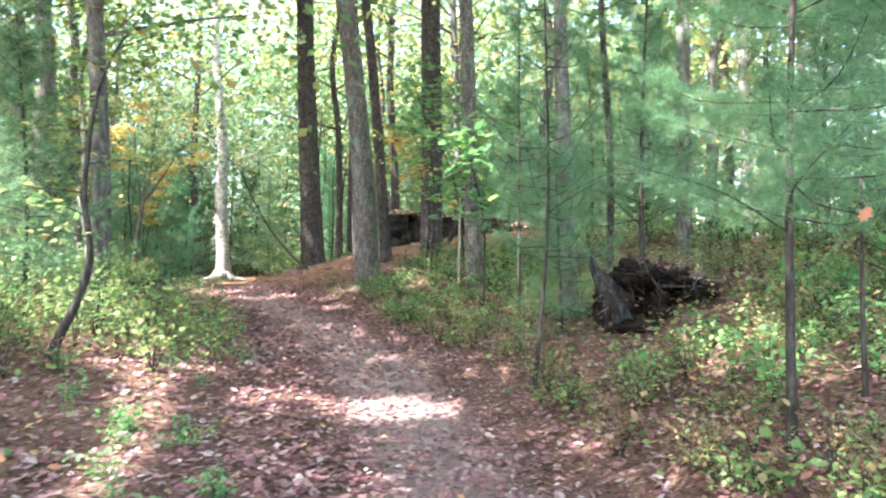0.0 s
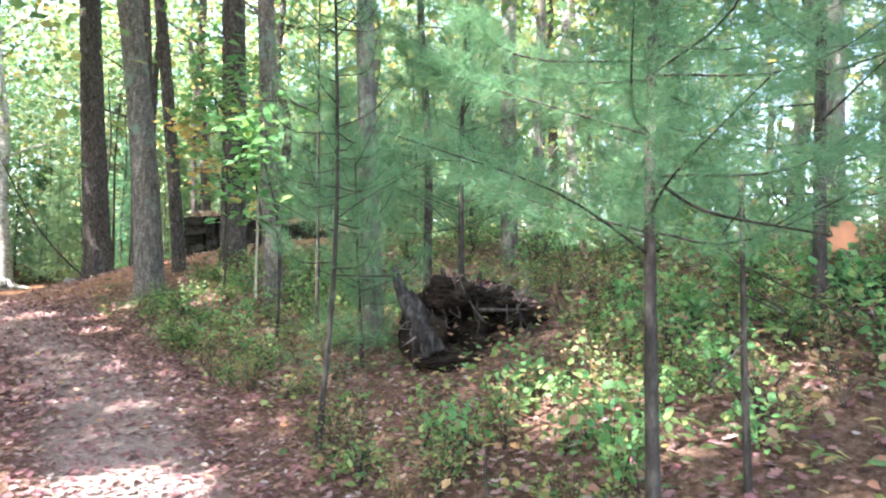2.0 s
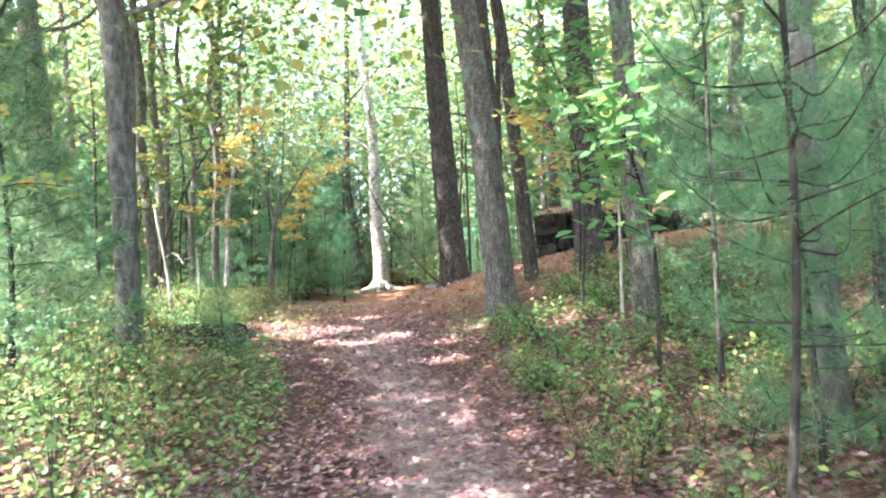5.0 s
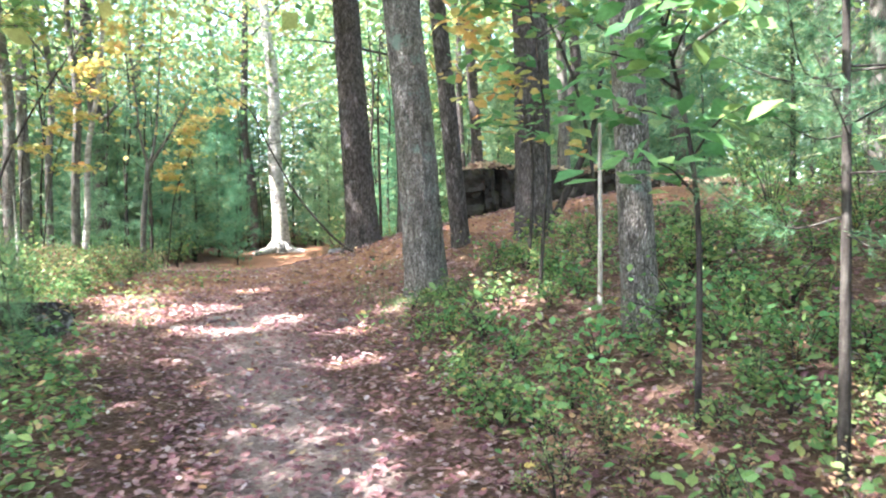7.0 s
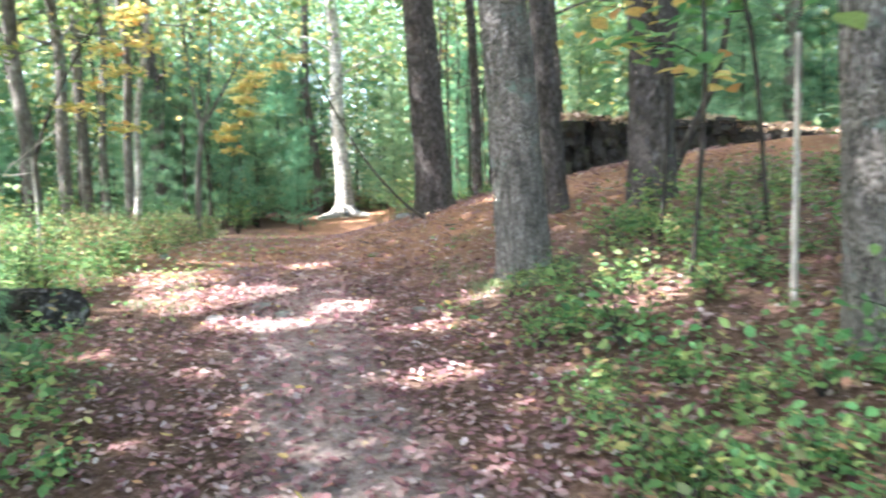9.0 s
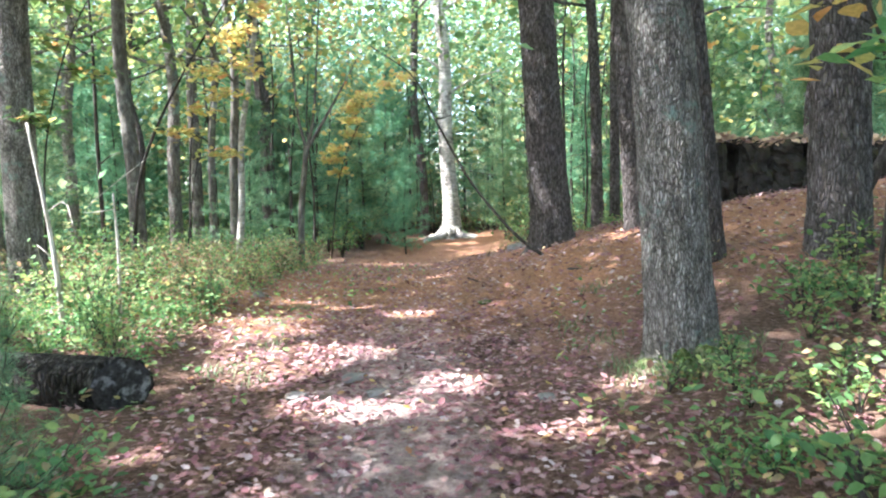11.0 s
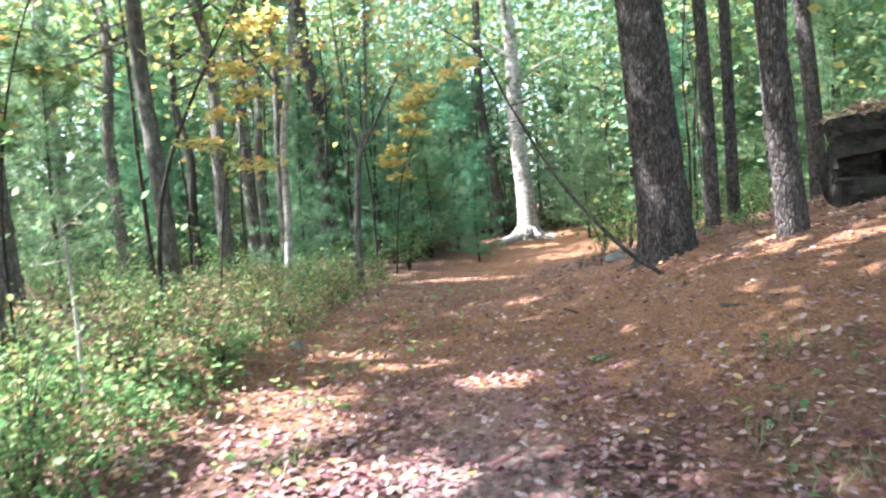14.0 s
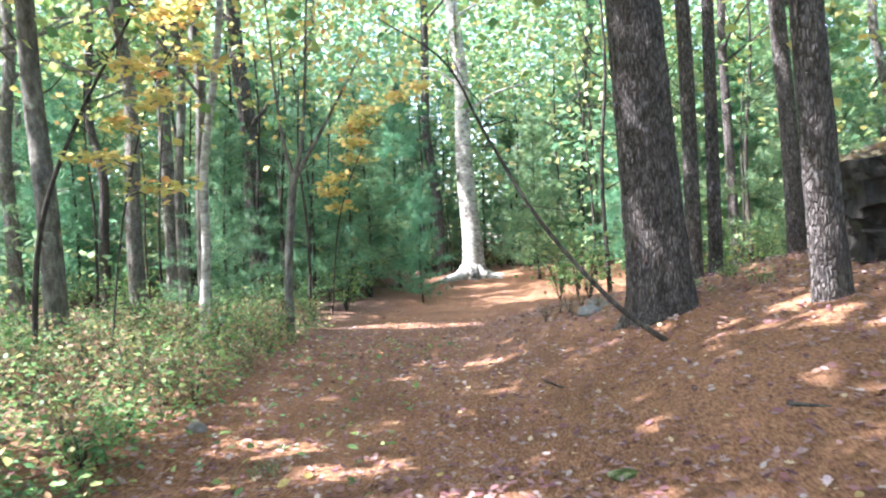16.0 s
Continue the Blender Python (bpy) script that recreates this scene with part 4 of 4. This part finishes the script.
def stick(name, label, x, y, ctrl, r0, r1, mat, seed, twigs=0):
    e = grove(name, label, "branch")
    q = np.random.default_rng(seed)
    limb("stem", ctrl, r0, r1, mat, e, 10, 24, seed, lobes=0.08)
    line = curve_points(ctrl, 24)
    for k in range(twigs):
        b = line[q.integers(6, 22)]
        limb("twig", [b, b + q.normal(size=3) * 0.12, b + q.normal(size=3) * 0.3], r0 * 0.3, 0.002, mat, e, 5, 6, k)
    return place_at(e, x, y, 0.02)


stick("dead_branch", "long thin dead branch leaning against the dark pine", 0.5, 20.5, [(0.05, 0, 0), (-0.4, 0.1, 0.36), (-1.0, 0.35, 1.1), (-1.5, 0.5, 2.0), (-1.85, 0.6, 2.7), (-2.5, 0.7, 3.2)], 0.028, 0.007, BARK_THIN, 1, 8)
stick("dead_sapling", "bleached dead stem standing among shrubs", 2.43, 12.75, [(0, 0, 0), (0.01, 0, 0.7), (0.02, 0.02, 1.5)], 0.02, 0.014, DEAD_WOOD, 2)
stick("leaning_snag", "dark dead stem leaning on the bank by the ledge", 3.4, 17.5, [(0, 0, 0), (0.3, 0, 0.6), (0.6, 0, 1.3), (0.75, 0, 2.2)], 0.06, 0.03, BARK_THIN, 3)
stick("bare_branch", "bare leaning branch above the shrubs", -6.2, 21.6, [(0, 0, 0), (0.2, 0, 1.6), (0.8, 0, 2.9), (1.8, 0, 4.4)], 0.035, 0.012, BARK_THIN, 4, 5)
stick("fallen_branch", "thin fallen branch lying on the needles", 0.72, 18.1, [(0, 0, 0.03), (0.3, -0.25, 0.05), (0.75, -0.4, 0.07), (1.5, -0.45, 0.1)], 0.016, 0.006, BARK_THIN, 5, 3)
stick("fallen_branch", "thin bare twig lying on rusty needles", -0.55, 20.2, [(0, 0.1, 0.12), (0.3, 0, 0.04), (0.65, -0.02, 0.05), (1.0, 0.2, 0.06)], 0.01, 0.004, BARK_THIN, 15, 3)
stick("dead_sapling", "thin pale dead stem standing among the shrubs", -3.85, 16.1, [(0, 0, 0), (-0.05, 0, 0.8), (-0.22, 0, 1.9)], 0.026, 0.014, DEAD_WOOD, 12, 2)
stick("dead_sapling", "thin pale dead stem standing among the shrubs", -3.6, 16.6, [(0, 0, 0), (0.02, 0, 0.7), (0.0, 0, 1.3)], 0.018, 0.01, DEAD_WOOD, 13, 1)
stick("fallen_branch", "thin fallen branch lying on the bank", 1.7, 4.9, [(0, 0, 0.02), (0.1, 0.35, 0.2), (0.3, 0.7, 0.3)], 0.012, 0.005, BARK_THIN, 6, 2)
stick("dead_sapling", "thin bare dead stem on the bank", 2.35, 4.3, [(0, 0, 0), (-0.02, 0, 0.5), (0.02, 0.05, 1.2)], 0.016, 0.008, BARK_THIN, 7, 4)


def stone(name, label, x, y, sx, sy, sz, seed, mat=STONE):
    bm = bmesh.new()
    bmesh.ops.create_icosphere(bm, subdivisions=4, radius=1.0)
    for v in bm.verts:
        p = v.co.copy()
        k = 1 + 0.25 * noise.noise(p * 1.3 + Vector((seed, 0, 0))) + 0.06 * noise.noise(p * 5)
        v.co = Vector((p.x * sx * k, p.y * sy * k, p.z * sz * k))
    me = bpy.data.meshes.new(name)
    bm.to_mesh(me)
    bm.free()
    me.materials.append(mat)
    for p in me.polygons:
        p.use_smooth = True
    ob = tagged(new(name, me), label, "stone")
    ob.matrix_basis = pose(x, y, ground(x, y) + sz * 0.2, 0, 0, seed * 40)
    return ob


stone("trail_stone", "pale rounded stone set in the trail", -0.78, 14.8, 0.085, 0.06, 0.035, 1)
stone("trail_stone", "flat grey stone set in the trail", -1.0, 15.15, 0.13, 0.085, 0.035, 2)
stone("trail_stone", "flat grey stone set in the trail", -1.3, 14.7, 0.1, 0.075, 0.03, 3)
stone("trail_stone", "small white stone at the shrubs' edge", -3.22, 19.3, 0.08, 0.06, 0.06, 4)
stone("trail_stone", "small pale stone in the leaves", 0.35, 14.6, 0.07, 0.05, 0.035, 5)


stone("ridge_stone", "low pale grey stone half sunk behind the pine", 0.12, 23.5, 0.22, 0.14, 0.08, 6)
stone("ridge_stone", "low pale grey stone half sunk behind the pine", 0.3, 24.2, 0.24, 0.16, 0.09, 7)


def moss_cushion(x, y, sx, sy, sz, seed):
    o = stone("moss_cushion", "pale green moss cushion at the oak's foot", x, y, sx, sy, sz, seed, MOSS)
    return tagged(o, category="moss")


moss_cushion(1.2, 14.66, 0.1, 0.07, 0.07, 11)
moss_cushion(1.36, 14.7, 0.11, 0.07, 0.05, 12)
moss_cushion(1.02, 14.8, 0.08, 0.06, 0.035, 13)
moss_cushion(-0.17, 17.98, 0.1, 0.07, 0.025, 14)


# ---- undergrowth ----
def shrub_shape(seed, height, spread, stems, leaves, size):
    """Stems and leaves of one shrub, as vertices and faces."""
    q = np.random.default_rng(seed)
    pieces, P, N = [], [], []
    for k in range(stems):
        a = q.uniform(0, 6.28)
        d = np.array((math.cos(a), math.sin(a), 0)) * spread * q.uniform(0.2, 1.0)
        top = d + np.array((0, 0, height * q.uniform(0.45, 1.05)))
        line = curve_points([np.zeros(3), top * (0.35, 0.35, 0.6), top], 8)
        pieces.append(tube(line, np.linspace(0.006, 0.002, 8), 4, seed=k))
        m = leaves // stems
        idx = q.integers(2, 8, m)
        P.append(line[idx] + q.normal(size=(m, 3)) * (0.1, 0.1, 0.05))
        N.append(np.array((0, 0, 1.0)) + q.normal(size=(m, 3)) * 0.6)
    P, N = np.vstack(P), np.vstack(N)
    return joined(pieces), cloud(P, q.uniform(0.5, 1.3, len(P)) * size, LEAF_OVAL, normals=N)


LOW = [shrub_shape(s, 0.38, 0.34, 7, 120, 0.06) for s in (1, 2, 3)]
TALL = [shrub_shape(s, 0.8, 0.5, 10, 180, 0.066) for s in (4, 5, 6)]
BROAD = [shrub_shape(s, 0.6, 0.46, 8, 110, 0.095) for s in (7, 8)]
ARCHING = [shrub_shape(s, 1.25, 0.65, 7, 120, 0.07) for s in (14, 15, 16)]
RUSTY = [shrub_shape(s, 0.75, 0.4, 10, 170, 0.05) for s in (9, 10)]
LABELS = {"ARCHING": "tall open shrub with arching twigs and light green leaves", "LOW": "low leafy shrub with yellowing green leaves", "TALL": "knee-high shrub with small yellow-green leaves", "BROAD": "seedling shrub with broad bright green leaves", "RUSTY": "wiry shrub with rusty autumn leaves"}
ready = {}


def plant(kind, shapes, k, mat, x, y, s, turn):
    m = pose(x, y, ground(x, y) - 0.02, 0, 0, turn) @ Matrix.Scale(s, 4)
    if (kind, k) in ready:
        return copy_thing(ready[kind, k], m)
    e = grove("shrub", LABELS[kind], "shrub", "shrubs along the trail")
    (sv, sf), (lv, lf) = shapes[k]
    child("stem", mesh_from("stem", sv, sf, BARK_THIN), e)
    child("foliage", mesh_from("foliage", lv, [lf], mat), e)
    ready[kind, k] = e
    e.matrix_basis = m
    return e


def spots(count, xr, yr, keep, seed):
    q = np.random.default_rng(seed)
    out = []
    for _ in range(count):
        x, y = q.uniform(*xr), q.uniform(*yr)
        if -4.3 < x < -1.2 and 13.2 < y < 15.1:
            continue
        if keep(x, y, x - lerp_table(TRAIL_X, y)):
            out.append((x, y, q.uniform(0, 360), q.uniform(0, 1), int(q.integers(0, 1000))))
    return out


def shrubs(kind, shapes, mat, where, s0, s1):
    for x, y, turn, u, k in where:
        plant(kind, shapes, k % len(shapes), mat, x, y, s0 + (s1 - s0) * u, turn)


def thicket(name, label, shapes, mat, where, s0, s1):
    """Undergrowth that nobody could count, in one piece of stems and one of leaves."""
    SV, LV = [], []
    for x, y, turn, u, k in where:
        s, a = s0 + (s1 - s0) * u, radians(turn)
        R = np.array([(math.cos(a), -math.sin(a), 0), (math.sin(a), math.cos(a), 0), (0, 0, 1)]) * s
        o = np.array((x, y, ground(max(-16, min(16, x)), max(-8, min(44, y))) - 0.02))
        (sv, sf), (lv, lf) = shapes[k % len(shapes)]
        SV.append((sv @ R.T + o, sf))
        LV.append((lv @ R.T + o, [lf]))
    v, f = joined(LV)
    e = tagged(new(name, mesh_from(name, v, f, mat)), label, "undergrowth", kind="stuff")
    v, f = joined(SV)
    child("stem_tangle", mesh_from("stem_tangle", v, f, BARK_THIN), e)
    return e


def patchy(x, y, scale=0.7, cut=0.0):
    return noise.noise(Vector((x * scale, y * scale, 4.4))) > cut


shrubs("LOW", LOW, LEAF_SHRUB, spots(170, (0.7, 4.5), (8.5, 16.2), lambda x, y, d: d > 1.1 + 0.25 * math.sin(y * 2) and clear(x, y, 1.2, 14.6, 0.9) and (y < 15.2 or x > 2.2) and patchy(x, y, 1.1, -0.2), 1), 0.5, 1.15)
shrubs("BROAD", BROAD, LEAF_FRESH, spots(26, (1.2, 4.2), (8.8, 14.0), lambda x, y, d: d > 1.2 and clear(x, y, 1.2, 14.4, 1.2), 31), 0.45, 0.85)
shrubs("BROAD", BROAD, LEAF_SHRUB, spots(44, (1.9, 4.8), (4.0, 7.2), lambda x, y, d: d > 1.5 and clear(x, y, 2.75, 7.0, 0.9), 3), 0.45, 1.0)
shrubs("BROAD", BROAD, LEAF_FRESH, spots(22, (2.6, 5.0), (4.8, 7.4), lambda x, y, d: d > 1.7 and clear(x, y, 2.75, 7.0, 0.9), 33), 0.5, 1.0)
thicket("undergrowth", "yellow-green shrubs in loose clumps beside the trail", TALL, LEAF_SHRUB, spots(120, (-4.5, 0), (8.2, 19), lambda x, y, d: -3.9 < d < -lerp_table(LEFT_EDGE, y) - 0.25 * math.sin(y * 1.7) and patchy(x, y, 0.9, 0.0) and (y < 14 or x < -3.9), 4), 0.3, 1.05)
shrubs("ARCHING", ARCHING, LEAF_SHRUB, spots(34, (-4.8, -2.4), (15.0, 17.4), lambda x, y, d: d < -0.25 - lerp_table(LEFT_EDGE, y), 41), 0.4, 0.85)
shrubs("ARCHING", ARCHING, LEAF_SHRUB, spots(60, (-5.0, -1.4), (8.8, 13.2), lambda x, y, d: d < -1.7 and (x < -2.4 or y < 11), 42), 0.7, 1.3)
shrubs("BROAD", BROAD, LEAF_FRESH, spots(40, (-4.5, -0.8), (4.5, 9), lambda x, y, d: -1.9 < d + lerp_table(LEFT_EDGE, y) < 0, 6), 0.3, 0.65)
shrubs("BROAD", BROAD, LEAF_FRESH, spots(90, (-5.2, -2.0), (15, 19.2), lambda x, y, d: -2.6 < d + lerp_table(LEFT_EDGE, y) < -0.05, 46), 0.35, 0.8)
shrubs("BROAD", BROAD, LEAF_FRESH, spots(70, (-4.8, -0.8), (9, 18.6), lambda x, y, d: -1.5 < d + lerp_table(LEFT_EDGE, y) < 0.05, 36), 0.4, 0.85)
thicket("undergrowth", "wiry rust-brown shrubs lining the needle carpet", RUSTY, LEAF_RUST, spots(120, (-6.5, -1.5), (17.5, 27), lambda x, y, d: d < -lerp_table(LEFT_EDGE, y) - 0.15 * math.sin(y * 2.3), 5), 0.35, 0.85)
shrubs("LOW", LOW, LEAF_SHRUB, spots(8, (0.9, 1.8), (20.9, 23.5), lambda x, y, d: abs(d) > 1.5 and clear(x, y, 0.66, 21.7, 0.45), 9), 0.4, 0.6)
shrubs("RUSTY", RUSTY, LEAF_RUST, spots(9, (-0.7, 0.5), (23.6, 25.2), lambda x, y, d: d > 1.2, 39), 0.5, 0.75)
thicket("undergrowth", "sparse low green plants over the leafy bank", LOW, LEAF_SHRUB, spots(380, (1.0, 7), (3, 16), lambda x, y, d: d > 1.0 and (y < 14.8 or x > 2.2) and clear(x, y, 2.75, 7.0, 0.8), 12), 0.3, 0.8)
thicket("undergrowth", "rusty and yellow seedlings over the leafy bank", RUSTY, LEAF_RUST, spots(330, (0.9, 6), (3, 11), lambda x, y, d: d > 0.95 and clear(x, y, 2.75, 7.0, 0.8), 22), 0.25, 0.6)
thicket("undergrowth", "yellow-green thicket beside the trail", TALL, LEAF_SHRUB, spots(330, (-9, -1), (8, 30), lambda x, y, d: d < -2.6 and patchy(x, y, 0.5, -0.1) and (d < -4 or not 14 < y < 21), 13), 0.4, 1.1)
thicket("undergrowth", "rusty thicket beside the trail", RUSTY, LEAF_RUST, spots(260, (-9, -1), (8, 30), lambda x, y, d: d < -0.4 - lerp_table(LEFT_EDGE, y) and patchy(x, y, 0.6, -0.25) and (d < -3.6 or not 14 < y < 18.5), 14), 0.4, 0.9)
thicket("undergrowth", "green thicket on the bank", TALL, LEAF_SHRUB, spots(190, (4.5, 13), (4, 30), lambda x, y, d: not (2 < x < 8.5 and 18.5 < y < 24.5), 15), 0.6, 1.3)
thicket("undergrowth", "green thicket in the far woods", TALL, LEAF_SHRUB, spots(300, (-18, 16), (29, 50), lambda x, y, d: abs(d) > 2.0 or y > 41.5, 16), 0.9, 1.8)
thicket("undergrowth", "dark brush behind the birch", RUSTY, LEAF_RUST, spots(150, (-12, 6), (41.5, 52), lambda x, y, d: True, 17), 1.2, 2.2)


def far_woods():
    """Leaf sprays of the woods beyond, in clumps from the ground to the crowns."""
    q = np.random.default_rng(44)
    c, n = [], 0
    while len(c) < 5600:
        x, y = (q.uniform(-45, 45), q.uniform(-14, 80)) if len(c) % 5 < 2 else (q.uniform(-30, 26), q.uniform(34, 66))
        d = x - lerp_table(TRAIL_X, y)
        z = 0.3 + 15.5 * q.uniform() ** 1.1
        bank_side = d > 6.0 and 6 < y < 20 and z < 7
        if not bank_side and ((abs(d) < 8.5 and y < 33) or (abs(d) < 3.2 and y < 41) or (z > 4 and abs(d) < 12 and y < 34)):
            continue
        c.append((x, y, z))
    c = np.array(c)
    n = 380000
    P = c[q.integers(0, len(c), n)] + q.normal(size=(n, 3)) * (0.9, 0.9, 0.45)
    P = P[P[:, 2] > -0.3]
    P = P[~sunlit_gap(P)]
    v, f = cloud(P, q.uniform(0.14, 0.34, len(P)), LEAF_QUAD, up=0.8)
    return tagged(new("far_woods", mesh_from("far_woods", v, [f], LEAF_FAR)), "bright green and yellow foliage of the surrounding woods", "foliage", kind="stuff")


far_woods()


# ---- leaf litter ----
def litter(name, label, count, region, size, template, mat, seed, lift=0.012, up=1.6, rise=0.0):
    q = np.random.default_rng(seed)
    pts = []
    while len(pts) < count:
        p = region(q)
        if p:
            pts.append((p[0], p[1], ground(p[0], p[1]) + lift + abs(q.normal()) * 0.012 + rise * q.uniform() ** 2))
    P = np.array(pts)
    N = q.normal(size=(count, 3)) * 0.55
    N[:, 2] = np.abs(N[:, 2]) + up
    v, f = cloud(P, q.uniform(0.6, 1.25, count) * size, template, normals=N, angle=q.uniform(0, 6.28, count))
    return tagged(new(name, mesh_from(name, v, [f], mat)), label, "leaves", kind="stuff")


def along(q):
    y = q.uniform(2.5, 18.2)
    d = q.normal() * 0.95
    if q.uniform() < 0.45 * math.exp(-(d / 0.4) ** 2) or (y > 15.5 and q.uniform() < (y - 15.5) / 3.4):
        return None
    return lerp_table(TRAIL_X, y) + d, y


def bank(q):
    x, y = q.uniform(0.5, 7), q.uniform(2.5, 17)
    return (x, y) if x - lerp_table(TRAIL_X, y) > 0.95 and (y < 15 or q.uniform() < 0.3) and clear(x, y, 1.2, 14.7, 0.8) else None


def off_log(f, y):
    p = f(y)
    return None if -4.3 < p[0] < -1.2 and 13.3 < p[1] < 15.1 else p


def wide(q):
    return q.uniform(-13, 9), q.uniform(1, 34)


litter("leaf_litter", "fallen oak and maple leaves in red, brown and grey on the trail", 25000, along, 0.056, LEAF_OAK, LITTER, 1)
litter("leaf_litter", "fallen brown leaves lying on the bank", 14000, bank, 0.064, LEAF_OAK, LITTER, 2)
litter("leaf_litter", "fallen red-brown leaves deep beside the trail", 7000, lambda q: (q.uniform(-5, -0.3), q.uniform(2.5, 10)), 0.072, LEAF_OAK, LITTER, 21)
litter("leaf_litter", "fallen leaves scattered through the woods", 9000, wide, 0.065, LEAF_OAK, LITTER, 3)
litter("leaf_litter", "small brown leaves scattered over the needle carpet", 12000, lambda q: (q.uniform(-4, 5), q.uniform(15.5, 27)), 0.06, LEAF_OAK, LITTER, 14)
litter("needle_litter", "dry pale leaves lying on rusty pine needles", 1800, lambda q: (q.uniform(-3.8, 4.5), q.uniform(16, 28)), 0.055, LEAF_OAK, LITTER_PALE, 4)
litter("ground_cover", "low green seedlings between the fallen leaves", 6000, lambda q: bank(q) if q.uniform() < 0.75 else (q.uniform(-6, -1.5), q.uniform(6, 24)), 0.07, LEAF_OVAL, LEAF_SHRUB, 5, lift=0.04, up=1.0, rise=0.2)
litter("ground_cover", "mixed low leaves and seedlings under the shrubs", 16000, lambda q: off_log(lambda y: (lerp_table(TRAIL_X, y) - lerp_table(LEFT_EDGE, y) - abs(q.normal()) * 2.2, y), q.uniform(9.0, 27)), 0.06, LEAF_OVAL, LEAF_SHRUB, 6, lift=0.03, up=0.8, rise=0.5)
litter("ground_cover", "rusty dying leaves under the shrubs", 9000, lambda q: off_log(lambda y: (lerp_table(TRAIL_X, y) - lerp_table(LEFT_EDGE, y) - abs(q.normal()) * 2.4, y), q.uniform(9.0, 27)), 0.055, LEAF_OVAL, LEAF_RUST, 7, lift=0.03, up=0.8, rise=0.55)
litter("ground_cover", "yellow and rusty seedlings on the bank", 8000, lambda q: bank(q) if q.uniform() < 0.9 else None, 0.055, LEAF_OVAL, LEAF_RUST, 8, lift=0.03, up=0.8, rise=0.3)


# single leaves that can be told apart on the trail
leaf_mats = [LITTER_PALE, LITTER, LEAF_GOLD]
leaf_meshes = []
for k in range(9):
    tv, tf = LEAF_OAK[0].copy(), LEAF_OAK[1]
    tv[:, 2] += 0.25 * (tv[:, 1] - 0.5) ** 2 * (1 + k % 2) + 0.1 * np.sin(tv[:, 0] * 6 + k)
    leaf_meshes.append(mesh_from("fallen_leaf", tv * 0.07, [tf], (LITTER, LITTER, LITTER_PALE, LITTER, LITTER, LITTER, LEAF_GOLD, LITTER, LITTER_PALE)[k]))
q_leaf = np.random.default_rng(88)
for k in range(280):
    y = q_leaf.uniform(9.5, 18.5)
    x = lerp_table(TRAIL_X, y) + q_leaf.normal() * 0.8
    o = child("fallen_leaf", leaf_meshes[k % 9], floor)
    o.matrix_basis = pose(x, y, ground(x, y) + 0.025, q_leaf.normal() * 14, q_leaf.normal() * 14, q_leaf.uniform(0, 360)) @ Matrix.Scale(q_leaf.uniform(0.7, 1.25), 4)


def grass(places):
    q = np.random.default_rng(9)
    v, f = [], []
    for x, y, count in places:
        for k in range(count):
            bx, by = x + q.normal() * 0.09, y + q.normal() * 0.09
            b = np.array((bx, by, ground(bx, by)))
            a = q.uniform(0, 6.28)
            t = b + np.array((math.cos(a) * 0.07, math.sin(a) * 0.07, 0.085 * q.uniform(0.5, 1)))
            s = np.array((-math.sin(a), math.cos(a), 0)) * 0.004
            i = len(v)
            v += [b - s, b + s, (b + t) / 2 + s * 0.8 + (0, 0, 0.02), (b + t) / 2 - s * 0.8 + (0, 0, 0.02), t]
            f += [(i, i + 1, i + 2), (i, i + 2, i + 3), (i + 3, i + 2, i + 4)]
    return tagged(new("grass", mesh_from("grass", np.array(v), [np.array(f)], GRASS)), "small tufts of green grass on the forest floor", "grass", kind="stuff")


grass([(1.0, 14.55, 110), (1.2, 14.45, 120), (1.4, 14.5, 120), (1.55, 14.7, 90), (0.9, 14.8, 80), (1.3, 14.6, 120), (0.75, 15.6, 50), (0.6, 16.1, 40), (-2.0, 15.2, 50), (-1.9, 16.0, 50), (-2.3, 17.2, 50), (0.9, 16.9, 40), (-1.7, 15.0, 40), (-2.4, 18.4, 50)])

# ---- the crowns overhead, open where the sun comes through ----
def canopy():
    q = np.random.default_rng(31)
    s = np.array(SUN_DIR)
    n = 58000
    gy = q.uniform(-3, 31, n)
    G = np.stack([np.array([lerp_table(TRAIL_X, v) for v in gy]) + q.uniform(-2.2, 9, n), gy], 1)
    # looser clumps over the woods all round
    m = 1700
    c = np.stack([q.uniform(-30, 30, m), q.uniform(-22, 52, m)], 1)
    c = c[[not (-2.5 < x - lerp_table(TRAIL_X, y) < 9 and -3 < y < 31) for x, y in c]]
    W = c[q.integers(0, len(c), 70000)] + q.normal(size=(70000, 2)) * 0.7
    N = np.stack([q.uniform(-8, -2.2, 9000), q.uniform(0, 10, 9000)], 1)
    G = np.vstack([G, W, N])
    z = q.uniform(9.5, 14.5, len(G))
    P = np.stack([G[:, 0] + s[0] / s[2] * (z + 0.2), G[:, 1] + s[1] / s[2] * (z + 0.2), z], 1)
    P = P[~sunlit_gap(P)]
    v, f = cloud(P, q.uniform(0.16, 0.32, len(P)), LEAF_QUAD, up=0.8)
    return tagged(new("canopy", mesh_from("canopy", v, [f], LEAF_CANOPY)), "leafy roof of interlocking tree crowns with sunny gaps", "foliage", kind="stuff")


canopy()
